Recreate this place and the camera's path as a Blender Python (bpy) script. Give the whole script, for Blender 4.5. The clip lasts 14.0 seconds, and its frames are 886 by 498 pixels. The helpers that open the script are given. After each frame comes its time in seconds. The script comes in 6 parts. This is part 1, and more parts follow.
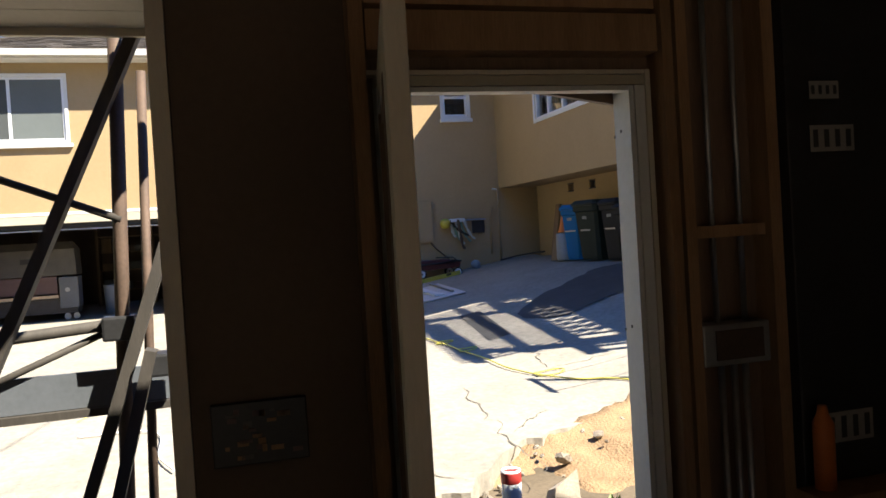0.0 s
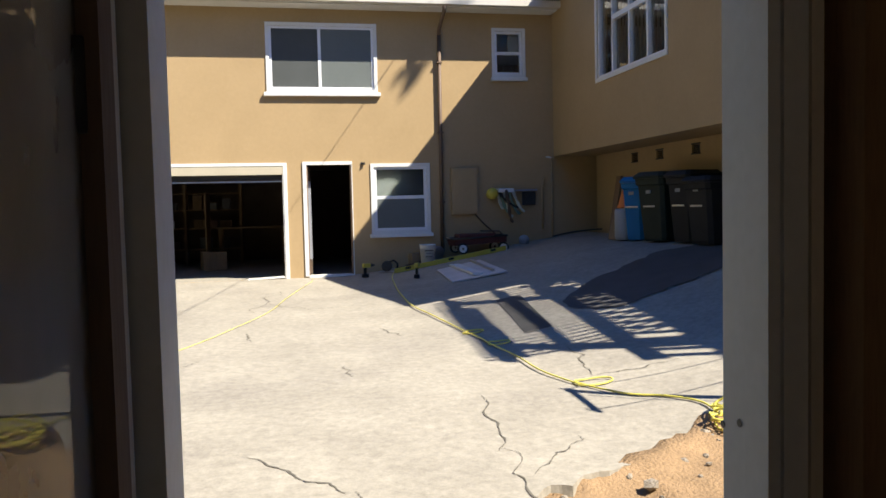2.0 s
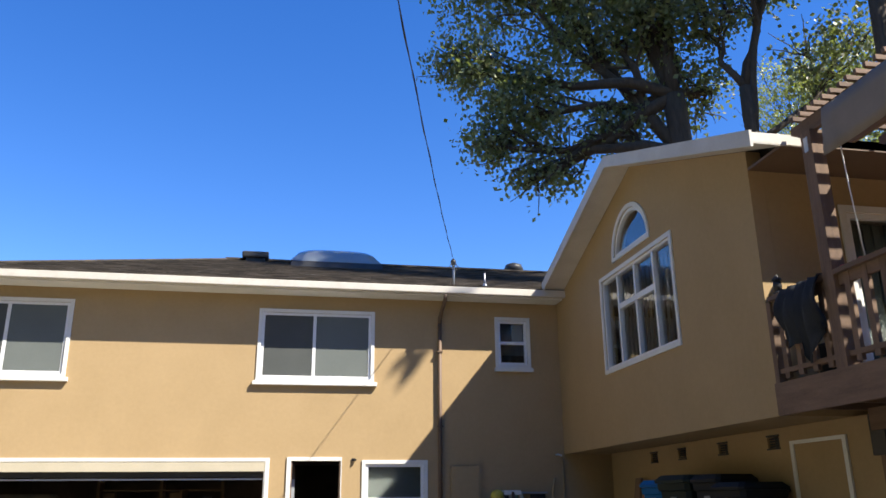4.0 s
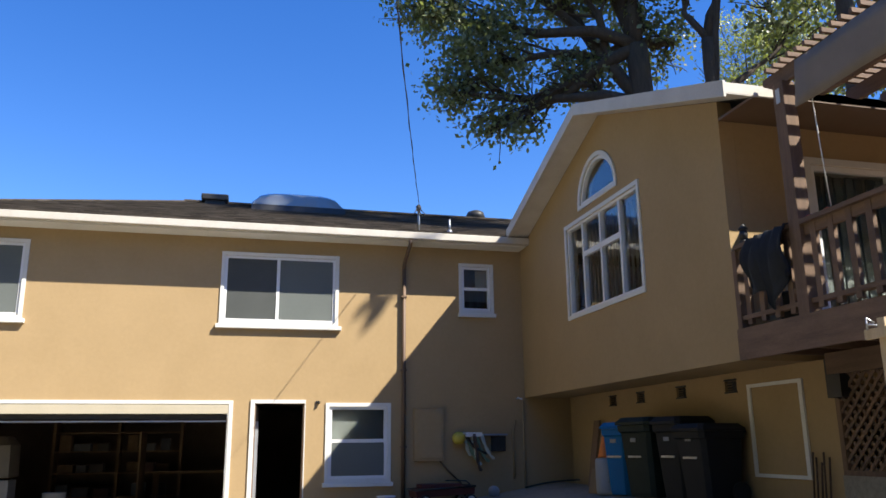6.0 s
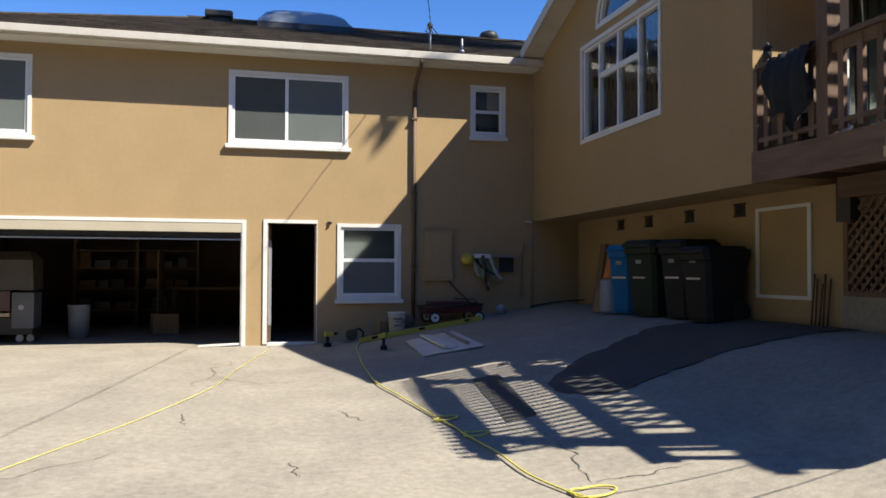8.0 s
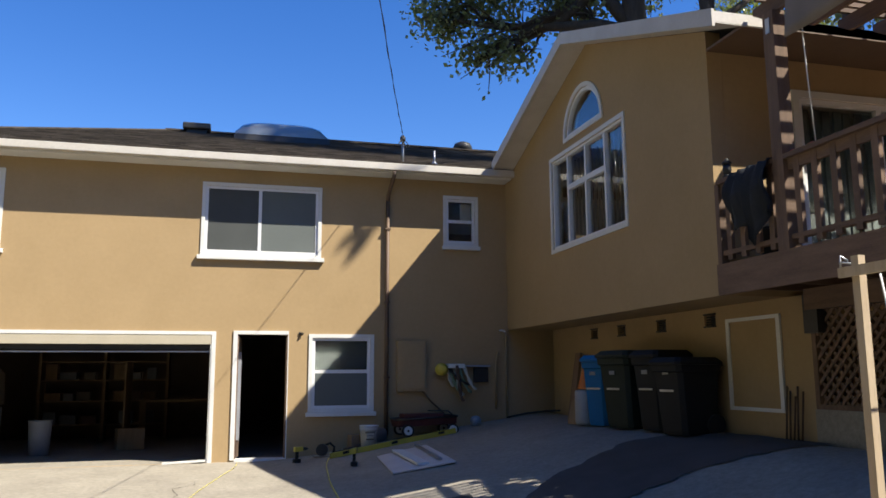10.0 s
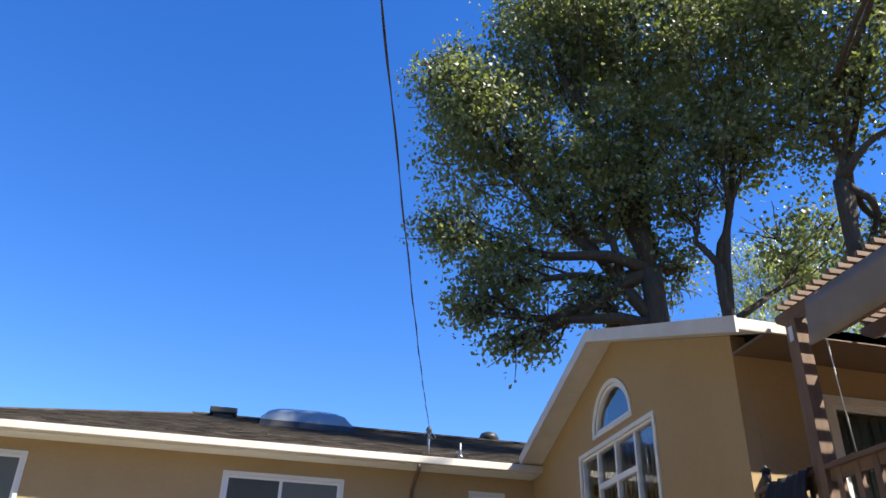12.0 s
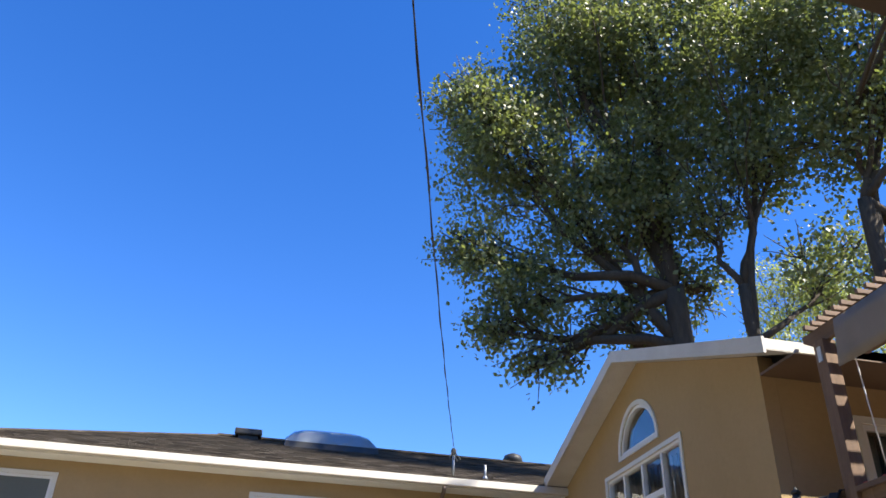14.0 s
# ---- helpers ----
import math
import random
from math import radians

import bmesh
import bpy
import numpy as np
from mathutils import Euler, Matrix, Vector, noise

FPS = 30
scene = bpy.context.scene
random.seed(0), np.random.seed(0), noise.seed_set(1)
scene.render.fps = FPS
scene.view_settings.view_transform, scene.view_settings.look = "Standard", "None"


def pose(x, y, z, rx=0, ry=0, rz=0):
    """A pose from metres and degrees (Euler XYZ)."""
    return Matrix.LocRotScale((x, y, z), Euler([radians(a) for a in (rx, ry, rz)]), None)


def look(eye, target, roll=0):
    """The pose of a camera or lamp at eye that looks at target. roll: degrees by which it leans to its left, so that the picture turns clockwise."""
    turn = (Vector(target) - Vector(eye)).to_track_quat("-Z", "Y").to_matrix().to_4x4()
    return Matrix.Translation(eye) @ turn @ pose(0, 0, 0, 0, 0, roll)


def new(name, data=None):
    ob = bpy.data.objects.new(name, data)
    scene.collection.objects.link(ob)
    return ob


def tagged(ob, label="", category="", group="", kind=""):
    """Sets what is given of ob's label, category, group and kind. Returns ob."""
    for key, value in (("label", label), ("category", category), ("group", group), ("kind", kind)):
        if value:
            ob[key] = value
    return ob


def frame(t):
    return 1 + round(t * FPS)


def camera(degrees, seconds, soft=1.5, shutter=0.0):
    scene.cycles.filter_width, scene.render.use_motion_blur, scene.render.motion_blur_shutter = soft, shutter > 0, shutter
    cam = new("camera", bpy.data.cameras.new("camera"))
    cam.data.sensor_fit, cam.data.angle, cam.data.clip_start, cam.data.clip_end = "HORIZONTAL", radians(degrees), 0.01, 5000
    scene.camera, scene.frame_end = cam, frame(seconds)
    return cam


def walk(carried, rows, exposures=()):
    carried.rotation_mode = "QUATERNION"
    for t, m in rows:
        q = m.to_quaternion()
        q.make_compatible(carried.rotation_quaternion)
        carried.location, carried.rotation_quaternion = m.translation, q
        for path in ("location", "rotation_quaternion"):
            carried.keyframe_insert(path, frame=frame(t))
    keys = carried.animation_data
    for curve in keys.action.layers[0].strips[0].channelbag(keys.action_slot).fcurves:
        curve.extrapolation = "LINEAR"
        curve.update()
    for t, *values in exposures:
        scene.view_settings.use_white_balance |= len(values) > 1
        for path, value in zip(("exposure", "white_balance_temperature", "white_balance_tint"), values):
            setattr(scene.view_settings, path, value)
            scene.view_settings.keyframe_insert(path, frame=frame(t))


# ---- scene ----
cam = camera(58.1, 14.0, soft=1.6)
PATH = [
    (0, (-5.927, -16.257, 1.25), (-5.383, -14.333, 1.211), -3.5),
    (0.5, (-5.698, -15.887, 1.236), (-5.067, -13.991, 1.158), -1.5),
    (1, (-5.579, -15.537, 1.223), (-4.955, -13.638, 1.163), -1.4),
    (1.5, (-5.417, -15.138, 1.222), (-4.773, -13.246, 1.154), -2.1),
    (2, (-5.221, -14.842, 1.217), (-4.827, -12.884, 1.112), -1.3),
    (2.5, (-5.12, -14.483, 1.22), (-4.707, -12.526, 1.172), -0.2),
    (3, (-4.974, -14.161, 1.297), (-4.508, -12.242, 1.617), -0.4),
    (3.5, (-4.842, -13.976, 1.35), (-4.467, -12.092, 1.905), 0.1),
    (3.7, (-4.823, -13.937, 1.356), (-4.466, -12.065, 1.962), -0.6),
    (5.8, (-5.002, -13.846, 1.347), (-4.539, -11.983, 1.91), -0.6),
    (6, (-5.029, -13.847, 1.323), (-4.549, -11.966, 1.802), -0.6),
    (6.5, (-5.037, -13.815, 1.245), (-4.552, -11.884, 1.439), 0.5),
    (7, (-5.008, -13.803, 1.251), (-4.528, -11.865, 1.371), 0.0),
    (7.2, (-5.017, -13.787, 1.23), (-4.572, -11.838, 1.28), -0.3),
    (9.3, (-4.977, -13.795, 1.29), (-4.464, -11.864, 1.383), 1.2),
    (9.5, (-4.947, -13.788, 1.305), (-4.444, -11.856, 1.416), 0.9),
    (10, (-4.874, -13.773, 1.359), (-4.366, -11.864, 1.67), -0.3),
    (10.5, (-4.868, -13.8, 1.447), (-4.391, -11.955, 2.053), -0.3),
    (10.7, (-4.887, -13.794, 1.444), (-4.43, -11.968, 2.122), 0.0),
    (11, (-4.906, -13.822, 1.471), (-4.476, -12.034, 2.256), 0.7),
    (11.2, (-4.914, -13.823, 1.487), (-4.492, -12.058, 2.329), 1.1),
    (11.5, (-4.9, -13.823, 1.495), (-4.492, -12.086, 2.4), 1.6),
    (12, (-4.924, -13.83, 1.499), (-4.538, -12.124, 2.469), 1.7),
    (12.5, (-4.963, -13.874, 1.495), (-4.592, -12.19, 2.509), 2.3),
    (13, (-4.986, -13.906, 1.483), (-4.608, -12.26, 2.554), 2.2),
    (13.5, (-5.023, -13.918, 1.473), (-4.635, -12.27, 2.538), 2.4),
    (14, (-5.001, -13.892, 1.472), (-4.671, -12.2, 2.485), 2.2),
]
EXPOSURES = [(0.0, 1.9), (0.5, 2.35), (1.0, 2.2), (1.5, 1.8), (2.0, 1.35), (2.5, 1.28), (3.0, 1.2), (3.5, 1.4), (6.0, 1.36), (6.5, 1.2), (7.0, 1.08), (9.5, 1.03), (10.0, 1.08), (10.5, 1.35), (11.0, 1.5), (12.0, 1.58), (14.0, 1.65)]
walk(cam, [(t, look(eye, target, roll)) for t, eye, target, roll in PATH], EXPOSURES)

# ---- light: clear sky and one sun, high behind the walker's right shoulder ----
SUN_WAY = Vector((-1.18, 1.0, -1.8)).normalized()
world = bpy.data.worlds.new("sky")
scene.world = world
world.use_nodes = True
_wn = world.node_tree.nodes
_sky = _wn.new("ShaderNodeTexSky")
_sky.sky_type = "NISHITA"
_sky.sun_disc = False
_sky.sun_elevation = math.asin(-SUN_WAY.z)
_sky.sun_rotation = math.atan2(-SUN_WAY.x, -SUN_WAY.y)
_sky.air_density, _sky.dust_density, _sky.ozone_density = 1.0, 0.0, 3.0
_deep = _wn.new("ShaderNodeHueSaturation")
_deep.inputs["Saturation"].default_value = 1.33
_deep.inputs["Hue"].default_value = 0.515
world.node_tree.links.new(_sky.outputs[0], _deep.inputs["Color"])
world.node_tree.links.new(_deep.outputs[0], _wn["Background"].inputs[0])
_wn["Background"].inputs[1].default_value = 0.092
sun_data = bpy.data.lights.new("sun", "SUN")
sun_data.energy, sun_data.angle, sun_data.color = 5.0, radians(0.53), (1.0, 0.93, 0.80)
sun = new("sun", sun_data)
sun.matrix_world = Matrix.Translation((6, -22, 20)) @ SUN_WAY.to_track_quat("-Z", "Y").to_matrix().to_4x4()


# ---- materials ----
def material(name, colour, colour2=None, rough=0.7, metal=0.0, scale=6.0, bump=0.2, fine=60.0, mix=1.0,
             stretch=(1, 1, 1), spread=0.0, spec=0.5, stain=None, stain_scale=0.7, depth=0.01, speck=0.0):
    """A surface with two scales of colour change and a fine relief."""
    m = bpy.data.materials.new(name)
    m.use_nodes = True
    n, l = m.node_tree.nodes, m.node_tree.links
    b = n["Principled BSDF"]
    b.inputs["Roughness"].default_value, b.inputs["Metallic"].default_value = rough, metal
    b.inputs["Specular IOR Level"].default_value = spec
    co = n.new("ShaderNodeTexCoord")
    mp = n.new("ShaderNodeMapping")
    mp.inputs["Scale"].default_value = stretch
    l.new(co.outputs["Object"], mp.inputs[0])
    big = n.new("ShaderNodeTexNoise")
    big.inputs["Scale"].default_value, big.inputs["Detail"].default_value = scale, 5
    l.new(mp.outputs[0], big.inputs[0])
    small = n.new("ShaderNodeTexNoise")
    small.inputs["Scale"].default_value, small.inputs["Detail"].default_value = fine, 4
    l.new(mp.outputs[0], small.inputs[0])
    ramp = n.new("ShaderNodeMix")
    ramp.data_type = "RGBA"
    c2 = colour2 or [c * 0.8 for c in colour]
    ramp.inputs[6].default_value, ramp.inputs[7].default_value = (*colour, 1), (*c2, 1)
    add = n.new("ShaderNodeMath")
    add.operation = "MULTIPLY_ADD"
    l.new(small.outputs[0], add.inputs[0])
    add.inputs[1].default_value = 0.6
    l.new(big.outputs[0], add.inputs[2])
    rng = n.new("ShaderNodeMapRange")
    rng.inputs[1].default_value, rng.inputs[2].default_value = 0.55, 1.05
    l.new(add.outputs[0], rng.inputs[0])
    l.new(rng.outputs[0], ramp.inputs[0])
    last = ramp.outputs[2]
    if stain:
        st = n.new("ShaderNodeTexNoise")
        st.inputs["Scale"].default_value, st.inputs["Detail"].default_value = stain_scale, 6
        st.inputs["Roughness"].default_value = 0.65
        l.new(co.outputs["Object"], st.inputs[0])
        r2 = n.new("ShaderNodeMapRange")
        r2.inputs[1].default_value, r2.inputs[2].default_value, r2.inputs[4].default_value = 0.5, 0.75, mix
        l.new(st.outputs[0], r2.inputs[0])
        mx = n.new("ShaderNodeMix")
        mx.data_type = "RGBA"
        l.new(r2.outputs[0], mx.inputs[0])
        l.new(last, mx.inputs[6])
        mx.inputs[7].default_value = (*stain, 1)
        last = mx.outputs[2]
    if speck:
        sp = n.new("ShaderNodeTexNoise")
        sp.inputs["Scale"].default_value, sp.inputs["Detail"].default_value = 14.0, 9
        sp.inputs["Roughness"].default_value = 0.78
        l.new(co.outputs["Object"], sp.inputs[0])
        r4 = n.new("ShaderNodeMapRange")
        r4.inputs[1].default_value, r4.inputs[2].default_value = 0.33, 0.67
        r4.inputs[3].default_value, r4.inputs[4].default_value = 1 - speck, 1 + speck
        l.new(sp.outputs[0], r4.inputs[0])
        h4 = n.new("ShaderNodeHueSaturation")
        l.new(r4.outputs[0], h4.inputs["Value"])
        l.new(last, h4.inputs["Color"])
        last = h4.outputs[0]
    if spread:
        ob = n.new("ShaderNodeObjectInfo")
        geo = n.new("ShaderNodeNewGeometry")
        s2 = n.new("ShaderNodeMath")
        s2.operation = "ADD"
        l.new(ob.outputs["Random"], s2.inputs[0])
        l.new(geo.outputs["Random Per Island"], s2.inputs[1])
        fr = n.new("ShaderNodeMath")
        fr.operation = "FRACT"
        l.new(s2.outputs[0], fr.inputs[0])
        r3 = n.new("ShaderNodeMapRange")
        r3.inputs[3].default_value, r3.inputs[4].default_value = 1 - spread, 1 + spread
        l.new(fr.outputs[0], r3.inputs[0])
        hs = n.new("ShaderNodeHueSaturation")
        l.new(r3.outputs[0], hs.inputs["Value"])
        l.new(last, hs.inputs["Color"])
        last = hs.outputs[0]
    l.new(last, b.inputs["Base Color"])
    if bump:
        bp = n.new("ShaderNodeBump")
        bp.inputs["Strength"].default_value, bp.inputs["Distance"].default_value = bump, depth
        l.new(add.outputs[0], bp.inputs["Height"])
        l.new(bp.outputs[0], b.inputs["Normal"])
    return m


def glass_material(name, tint=(0.92, 0.95, 0.94), rough=0.0):
    m = bpy.data.materials.new(name)
    m.use_nodes = True
    b = m.node_tree.nodes["Principled BSDF"]
    b.inputs["Base Color"].default_value = (*tint, 1)
    b.inputs["Roughness"].default_value = rough
    b.inputs["Transmission Weight"].default_value = 1.0
    b.inputs["IOR"].default_value = 1.5
    return m


def leaf_material(name, colour, through_colour, spread):
    m = material(name, colour, [c * 0.7 for c in colour], rough=0.45, scale=0.5, fine=3.0, bump=0, spread=spread)
    n, l = m.node_tree.nodes, m.node_tree.links
    tr = n.new("ShaderNodeBsdfTranslucent")
    tr.inputs[0].default_value = (*through_colour, 1)
    mx = n.new("ShaderNodeMixShader")
    mx.inputs[0].default_value = 0.28
    l.new(n["Principled BSDF"].outputs[0], mx.inputs[1])
    l.new(tr.outputs[0], mx.inputs[2])
    l.new(mx.outputs[0], n["Material Output"].inputs[0])
    return m


STUCCO = material("tan_stucco", (0.385, 0.276, 0.150), (0.35, 0.25, 0.134), rough=0.92, scale=1.2, fine=90, bump=0.2, spec=0.2, depth=0.006,
                  stain=(0.32, 0.228, 0.12), stain_scale=0.9, mix=0.55, speck=0.05)
WHITE = material("white_paint", (0.70, 0.70, 0.68), (0.60, 0.60, 0.575), rough=0.55, scale=2.0, fine=40, bump=0.08, stain=(0.6, 0.58, 0.53), stain_scale=2.5, mix=0.35)
GUTTERWHITE = material("weathered_white_paint", (0.56, 0.53, 0.48), (0.47, 0.44, 0.39), rough=0.6, scale=2.0, fine=40, bump=0.08, stain=(0.42, 0.38, 0.32), stain_scale=3.0, mix=0.45)
VINYL = material("white_vinyl", (0.72, 0.73, 0.74), (0.68, 0.69, 0.70), rough=0.4, scale=2.0, fine=30, bump=0.03)
CREAM = material("cream_paint", (0.46, 0.41, 0.31), (0.40, 0.36, 0.27), rough=0.6, scale=2.0, fine=40, bump=0.08)
SHINGLE = material("asphalt_shingle", (0.12, 0.102, 0.085), (0.06, 0.053, 0.046), rough=0.95, scale=3.0, fine=150, bump=0.6, spread=0.3, spec=0.15)
CONCRETE = material("old_concrete", (0.320, 0.292, 0.240), (0.250, 0.227, 0.187), rough=0.9, scale=1.3, fine=70, bump=0.3, spec=0.2,
                    stain=(0.20, 0.18, 0.155), stain_scale=0.8, mix=0.6, speck=0.22)
TAR = material("dark_patch", (0.075, 0.07, 0.065), (0.05, 0.048, 0.045), rough=0.9, scale=3, fine=120, bump=0.4)
CRACK = material("crack_dirt", (0.13, 0.115, 0.09), (0.085, 0.075, 0.06), rough=1.0, scale=8, fine=60, bump=0.1)
SOIL = material("dry_soil", (0.34, 0.225, 0.125), (0.21, 0.14, 0.08), rough=1.0, scale=4, fine=50, bump=0.9, depth=0.03, spec=0.1)
RUBBLE = material("broken_concrete", (0.33, 0.285, 0.225), (0.21, 0.175, 0.13), rough=0.95, scale=5, fine=60, bump=0.5, spread=0.3)
DECKWOOD = material("weathered_redwood", (0.19, 0.118, 0.075), (0.105, 0.066, 0.044), rough=0.8, scale=2.0, fine=22, bump=0.3, stretch=(8, 1, 8), spread=0.18)
DECKWOOD_X = material("weathered_redwood_x", (0.19, 0.118, 0.075), (0.105, 0.066, 0.044), rough=0.8, scale=2.0, fine=22, bump=0.3, stretch=(1, 8, 8), spread=0.18)
DECKWOOD_Z = material("weathered_redwood_z", (0.19, 0.118, 0.075), (0.105, 0.066, 0.044), rough=0.8, scale=2.0, fine=22, bump=0.3, stretch=(8, 8, 1), spread=0.18)
STUDWOOD = material("old_fir_stud", (0.38, 0.23, 0.12), (0.25, 0.145, 0.07), rough=0.8, scale=2.0, fine=18, bump=0.2, stretch=(9, 9, 1), spread=0.15)
POLEWOOD = material("pale_timber", (0.52, 0.42, 0.29), (0.40, 0.31, 0.20), rough=0.8, scale=2.0, fine=20, bump=0.2, stretch=(9, 9, 1))
PLANKSIDE = material("dark_sheathing", (0.23, 0.15, 0.10), (0.15, 0.098, 0.065), rough=0.9, scale=2.0, fine=20, bump=0.25, stretch=(9, 9, 1))
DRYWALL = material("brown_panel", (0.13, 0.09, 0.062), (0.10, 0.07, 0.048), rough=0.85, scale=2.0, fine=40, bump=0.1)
DOORPAINT = material("taupe_door_paint", (0.62, 0.55, 0.44), (0.54, 0.48, 0.38), rough=0.55, scale=2.0, fine=30, bump=0.12, stretch=(4, 4, 1))
STEEL = material("galvanised_steel", (0.42, 0.43, 0.44), (0.34, 0.35, 0.36), rough=0.45, metal=0.85, scale=6, fine=60, bump=0.05)
RUST = material("rusty_pipe", (0.13, 0.085, 0.06), (0.08, 0.055, 0.04), rough=0.75, metal=0.3, scale=8, fine=70, bump=0.2)
BROWNPIPE = material("brown_downspout", (0.12, 0.075, 0.045), (0.09, 0.055, 0.035), rough=0.6, scale=3, fine=40, bump=0.05)
DARKMETAL = material("dark_metal", (0.045, 0.045, 0.047), (0.03, 0.03, 0.03), rough=0.5, metal=0.4, scale=6, fine=50, bump=0.05)
BLACKPLASTIC = material("charcoal_plastic", (0.016, 0.017, 0.018), (0.012, 0.013, 0.014), rough=0.65, spec=0.25, scale=4, fine=60, bump=0.06)
GREENPLASTIC = material("dark_green_plastic", (0.020, 0.028, 0.021), (0.015, 0.022, 0.016), rough=0.65, spec=0.25, scale=4, fine=60, bump=0.06)
BLUEPLASTIC = material("blue_plastic", (0.005, 0.13, 0.34), (0.005, 0.11, 0.29), rough=0.6, spec=0.2, scale=4, fine=60, bump=0.06)
GREYPLASTIC = material("grey_plastic", (0.30, 0.32, 0.35), (0.25, 0.27, 0.30), rough=0.6, scale=4, fine=50, bump=0.06)
WHITEPLASTIC = material("white_plastic", (0.72, 0.73, 0.73), (0.62, 0.63, 0.64), rough=0.5, scale=4, fine=50, bump=0.05)
ORANGE = material("orange_plastic", (0.70, 0.20, 0.03), (0.58, 0.16, 0.03), rough=0.55, scale=4, fine=50, bump=0.05)
YELLOW = material("yellow_paint", (0.55, 0.44, 0.05), (0.46, 0.36, 0.05), rough=0.5, scale=4, fine=50, bump=0.05)
CORDYELLOW = material("yellow_cord", (0.70, 0.62, 0.11), (0.60, 0.53, 0.10), rough=0.5, scale=4, fine=50, bump=0.05)
RED = material("red_paint", (0.40, 0.035, 0.03), (0.28, 0.03, 0.025), rough=0.5, scale=4, fine=50, bump=0.08)
MAROON = material("dark_maroon_paint", (0.10, 0.022, 0.02), (0.06, 0.016, 0.015), rough=0.6, scale=5, fine=50, bump=0.15)
PALEBOARD = material("dusty_pale_board", (0.60, 0.56, 0.53), (0.50, 0.46, 0.44), rough=0.85, scale=3, fine=40, bump=0.1)
RUBBER = material("black_rubber", (0.025, 0.025, 0.025), (0.018, 0.018, 0.018), rough=0.8, scale=4, fine=50, bump=0.1)
HOSE = material("green_hose", (0.17, 0.28, 0.20), (0.13, 0.21, 0.15), rough=0.5, scale=4, fine=40, bump=0.05)
HOSEGREY = material("pale_hose", (0.46, 0.50, 0.46), (0.38, 0.42, 0.38), rough=0.5, scale=4, fine=40, bump=0.05)
NAVYCLOTH = material("dark_cloth", (0.022, 0.026, 0.035), (0.015, 0.018, 0.024), rough=0.95, scale=5, fine=90, bump=0.4)
SHADECLOTH = material("shade_cloth", (0.24, 0.205, 0.18), (0.18, 0.155, 0.135), rough=0.95, scale=3, fine=160, bump=0.3)
REDCLOTH = material("red_cloth", (0.35, 0.06, 0.07), (0.26, 0.045, 0.05), rough=0.95, scale=5, fine=90, bump=0.3)
BLIND = material("grey_blind", (0.12, 0.135, 0.13), (0.10, 0.115, 0.11), rough=0.8, scale=1.5, fine=60, bump=0.05)
SCREENMESH = material("insect_screen", (0.065, 0.072, 0.07), (0.05, 0.056, 0.054), rough=0.8, scale=2, fine=200, bump=0.1)
CURTAIN = material("pale_vertical_blind", (0.50, 0.50, 0.47), (0.42, 0.42, 0.40), rough=0.8, scale=3, fine=50, bump=0.1)
ROOM = material("room_plaster", (0.40, 0.37, 0.32), (0.34, 0.31, 0.27), rough=0.95, scale=1.5, fine=40, bump=0.05)
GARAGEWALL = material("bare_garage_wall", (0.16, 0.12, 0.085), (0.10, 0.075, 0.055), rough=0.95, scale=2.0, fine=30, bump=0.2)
BARK = material("tree_bark", (0.07, 0.052, 0.038), (0.035, 0.027, 0.02), rough=0.95, scale=4, fine=25, bump=0.8, depth=0.03, stretch=(3, 3, 0.6))
EARTH = material("plain_earth", (0.16, 0.125, 0.085), (0.10, 0.08, 0.055), rough=1.0, scale=3, fine=40, bump=0.5, spec=0.1)
# scaffold braces and plank: the shade on them is put into this dark colour
DARKBRACE = material("shade_darkened_timber", (0.055, 0.047, 0.038), (0.035, 0.03, 0.024), rough=0.75, scale=3, fine=25, bump=0.2, stretch=(8, 8, 1))
PAPER = material("white_paper", (0.30, 0.29, 0.27), (0.24, 0.23, 0.21), rough=0.9, scale=3, fine=40, bump=0.02)
INK = material("dark_ink", (0.05, 0.05, 0.05), (0.04, 0.04, 0.04), rough=0.9, scale=3, fine=40, bump=0)
PINKPANEL = material("faded_pink_panel", (0.13, 0.08, 0.073), (0.10, 0.062, 0.058), rough=0.7, scale=3, fine=40, bump=0.08)
GREYPANEL = material("grey_machine_paint", (0.085, 0.080, 0.068), (0.055, 0.052, 0.046), rough=0.55, scale=3, fine=40, bump=0.08)
BLUEPANEL = material("blue_grey_panel", (0.12, 0.13, 0.145), (0.09, 0.10, 0.11), rough=0.5, scale=3, fine=40, bump=0.08)
PLYWOOD = material("raw_plywood", (0.26, 0.18, 0.105), (0.20, 0.138, 0.08), rough=0.85, scale=2, fine=20, bump=0.1, stretch=(6, 6, 1))
SKYLIGHTDOME = glass_material("smoky_acrylic", (0.42, 0.47, 0.52), 0.2)
SKYLIGHTDOME.node_tree.nodes["Principled BSDF"].inputs["Transmission Weight"].default_value = 0.45
GLASS = glass_material("window_glass")
DUSTYGLASS = glass_material("dusty_glass")
_n, _l = DUSTYGLASS.node_tree.nodes, DUSTYGLASS.node_tree.links
_dust = _n.new("ShaderNodeBsdfDiffuse")
_dust.inputs[0].default_value = (0.62, 0.60, 0.52, 1)
_film = _n.new("ShaderNodeTexNoise")
_film.inputs["Scale"].default_value, _film.inputs["Detail"].default_value = 4.0, 7
_amount = _n.new("ShaderNodeMapRange")
_amount.inputs[3].default_value, _amount.inputs[4].default_value = 0.22, 0.55
_l.new(_film.outputs[0], _amount.inputs[0])
_both = _n.new("ShaderNodeMixShader")
_l.new(_amount.outputs[0], _both.inputs[0])
_l.new(_n["Principled BSDF"].outputs[0], _both.inputs[1])
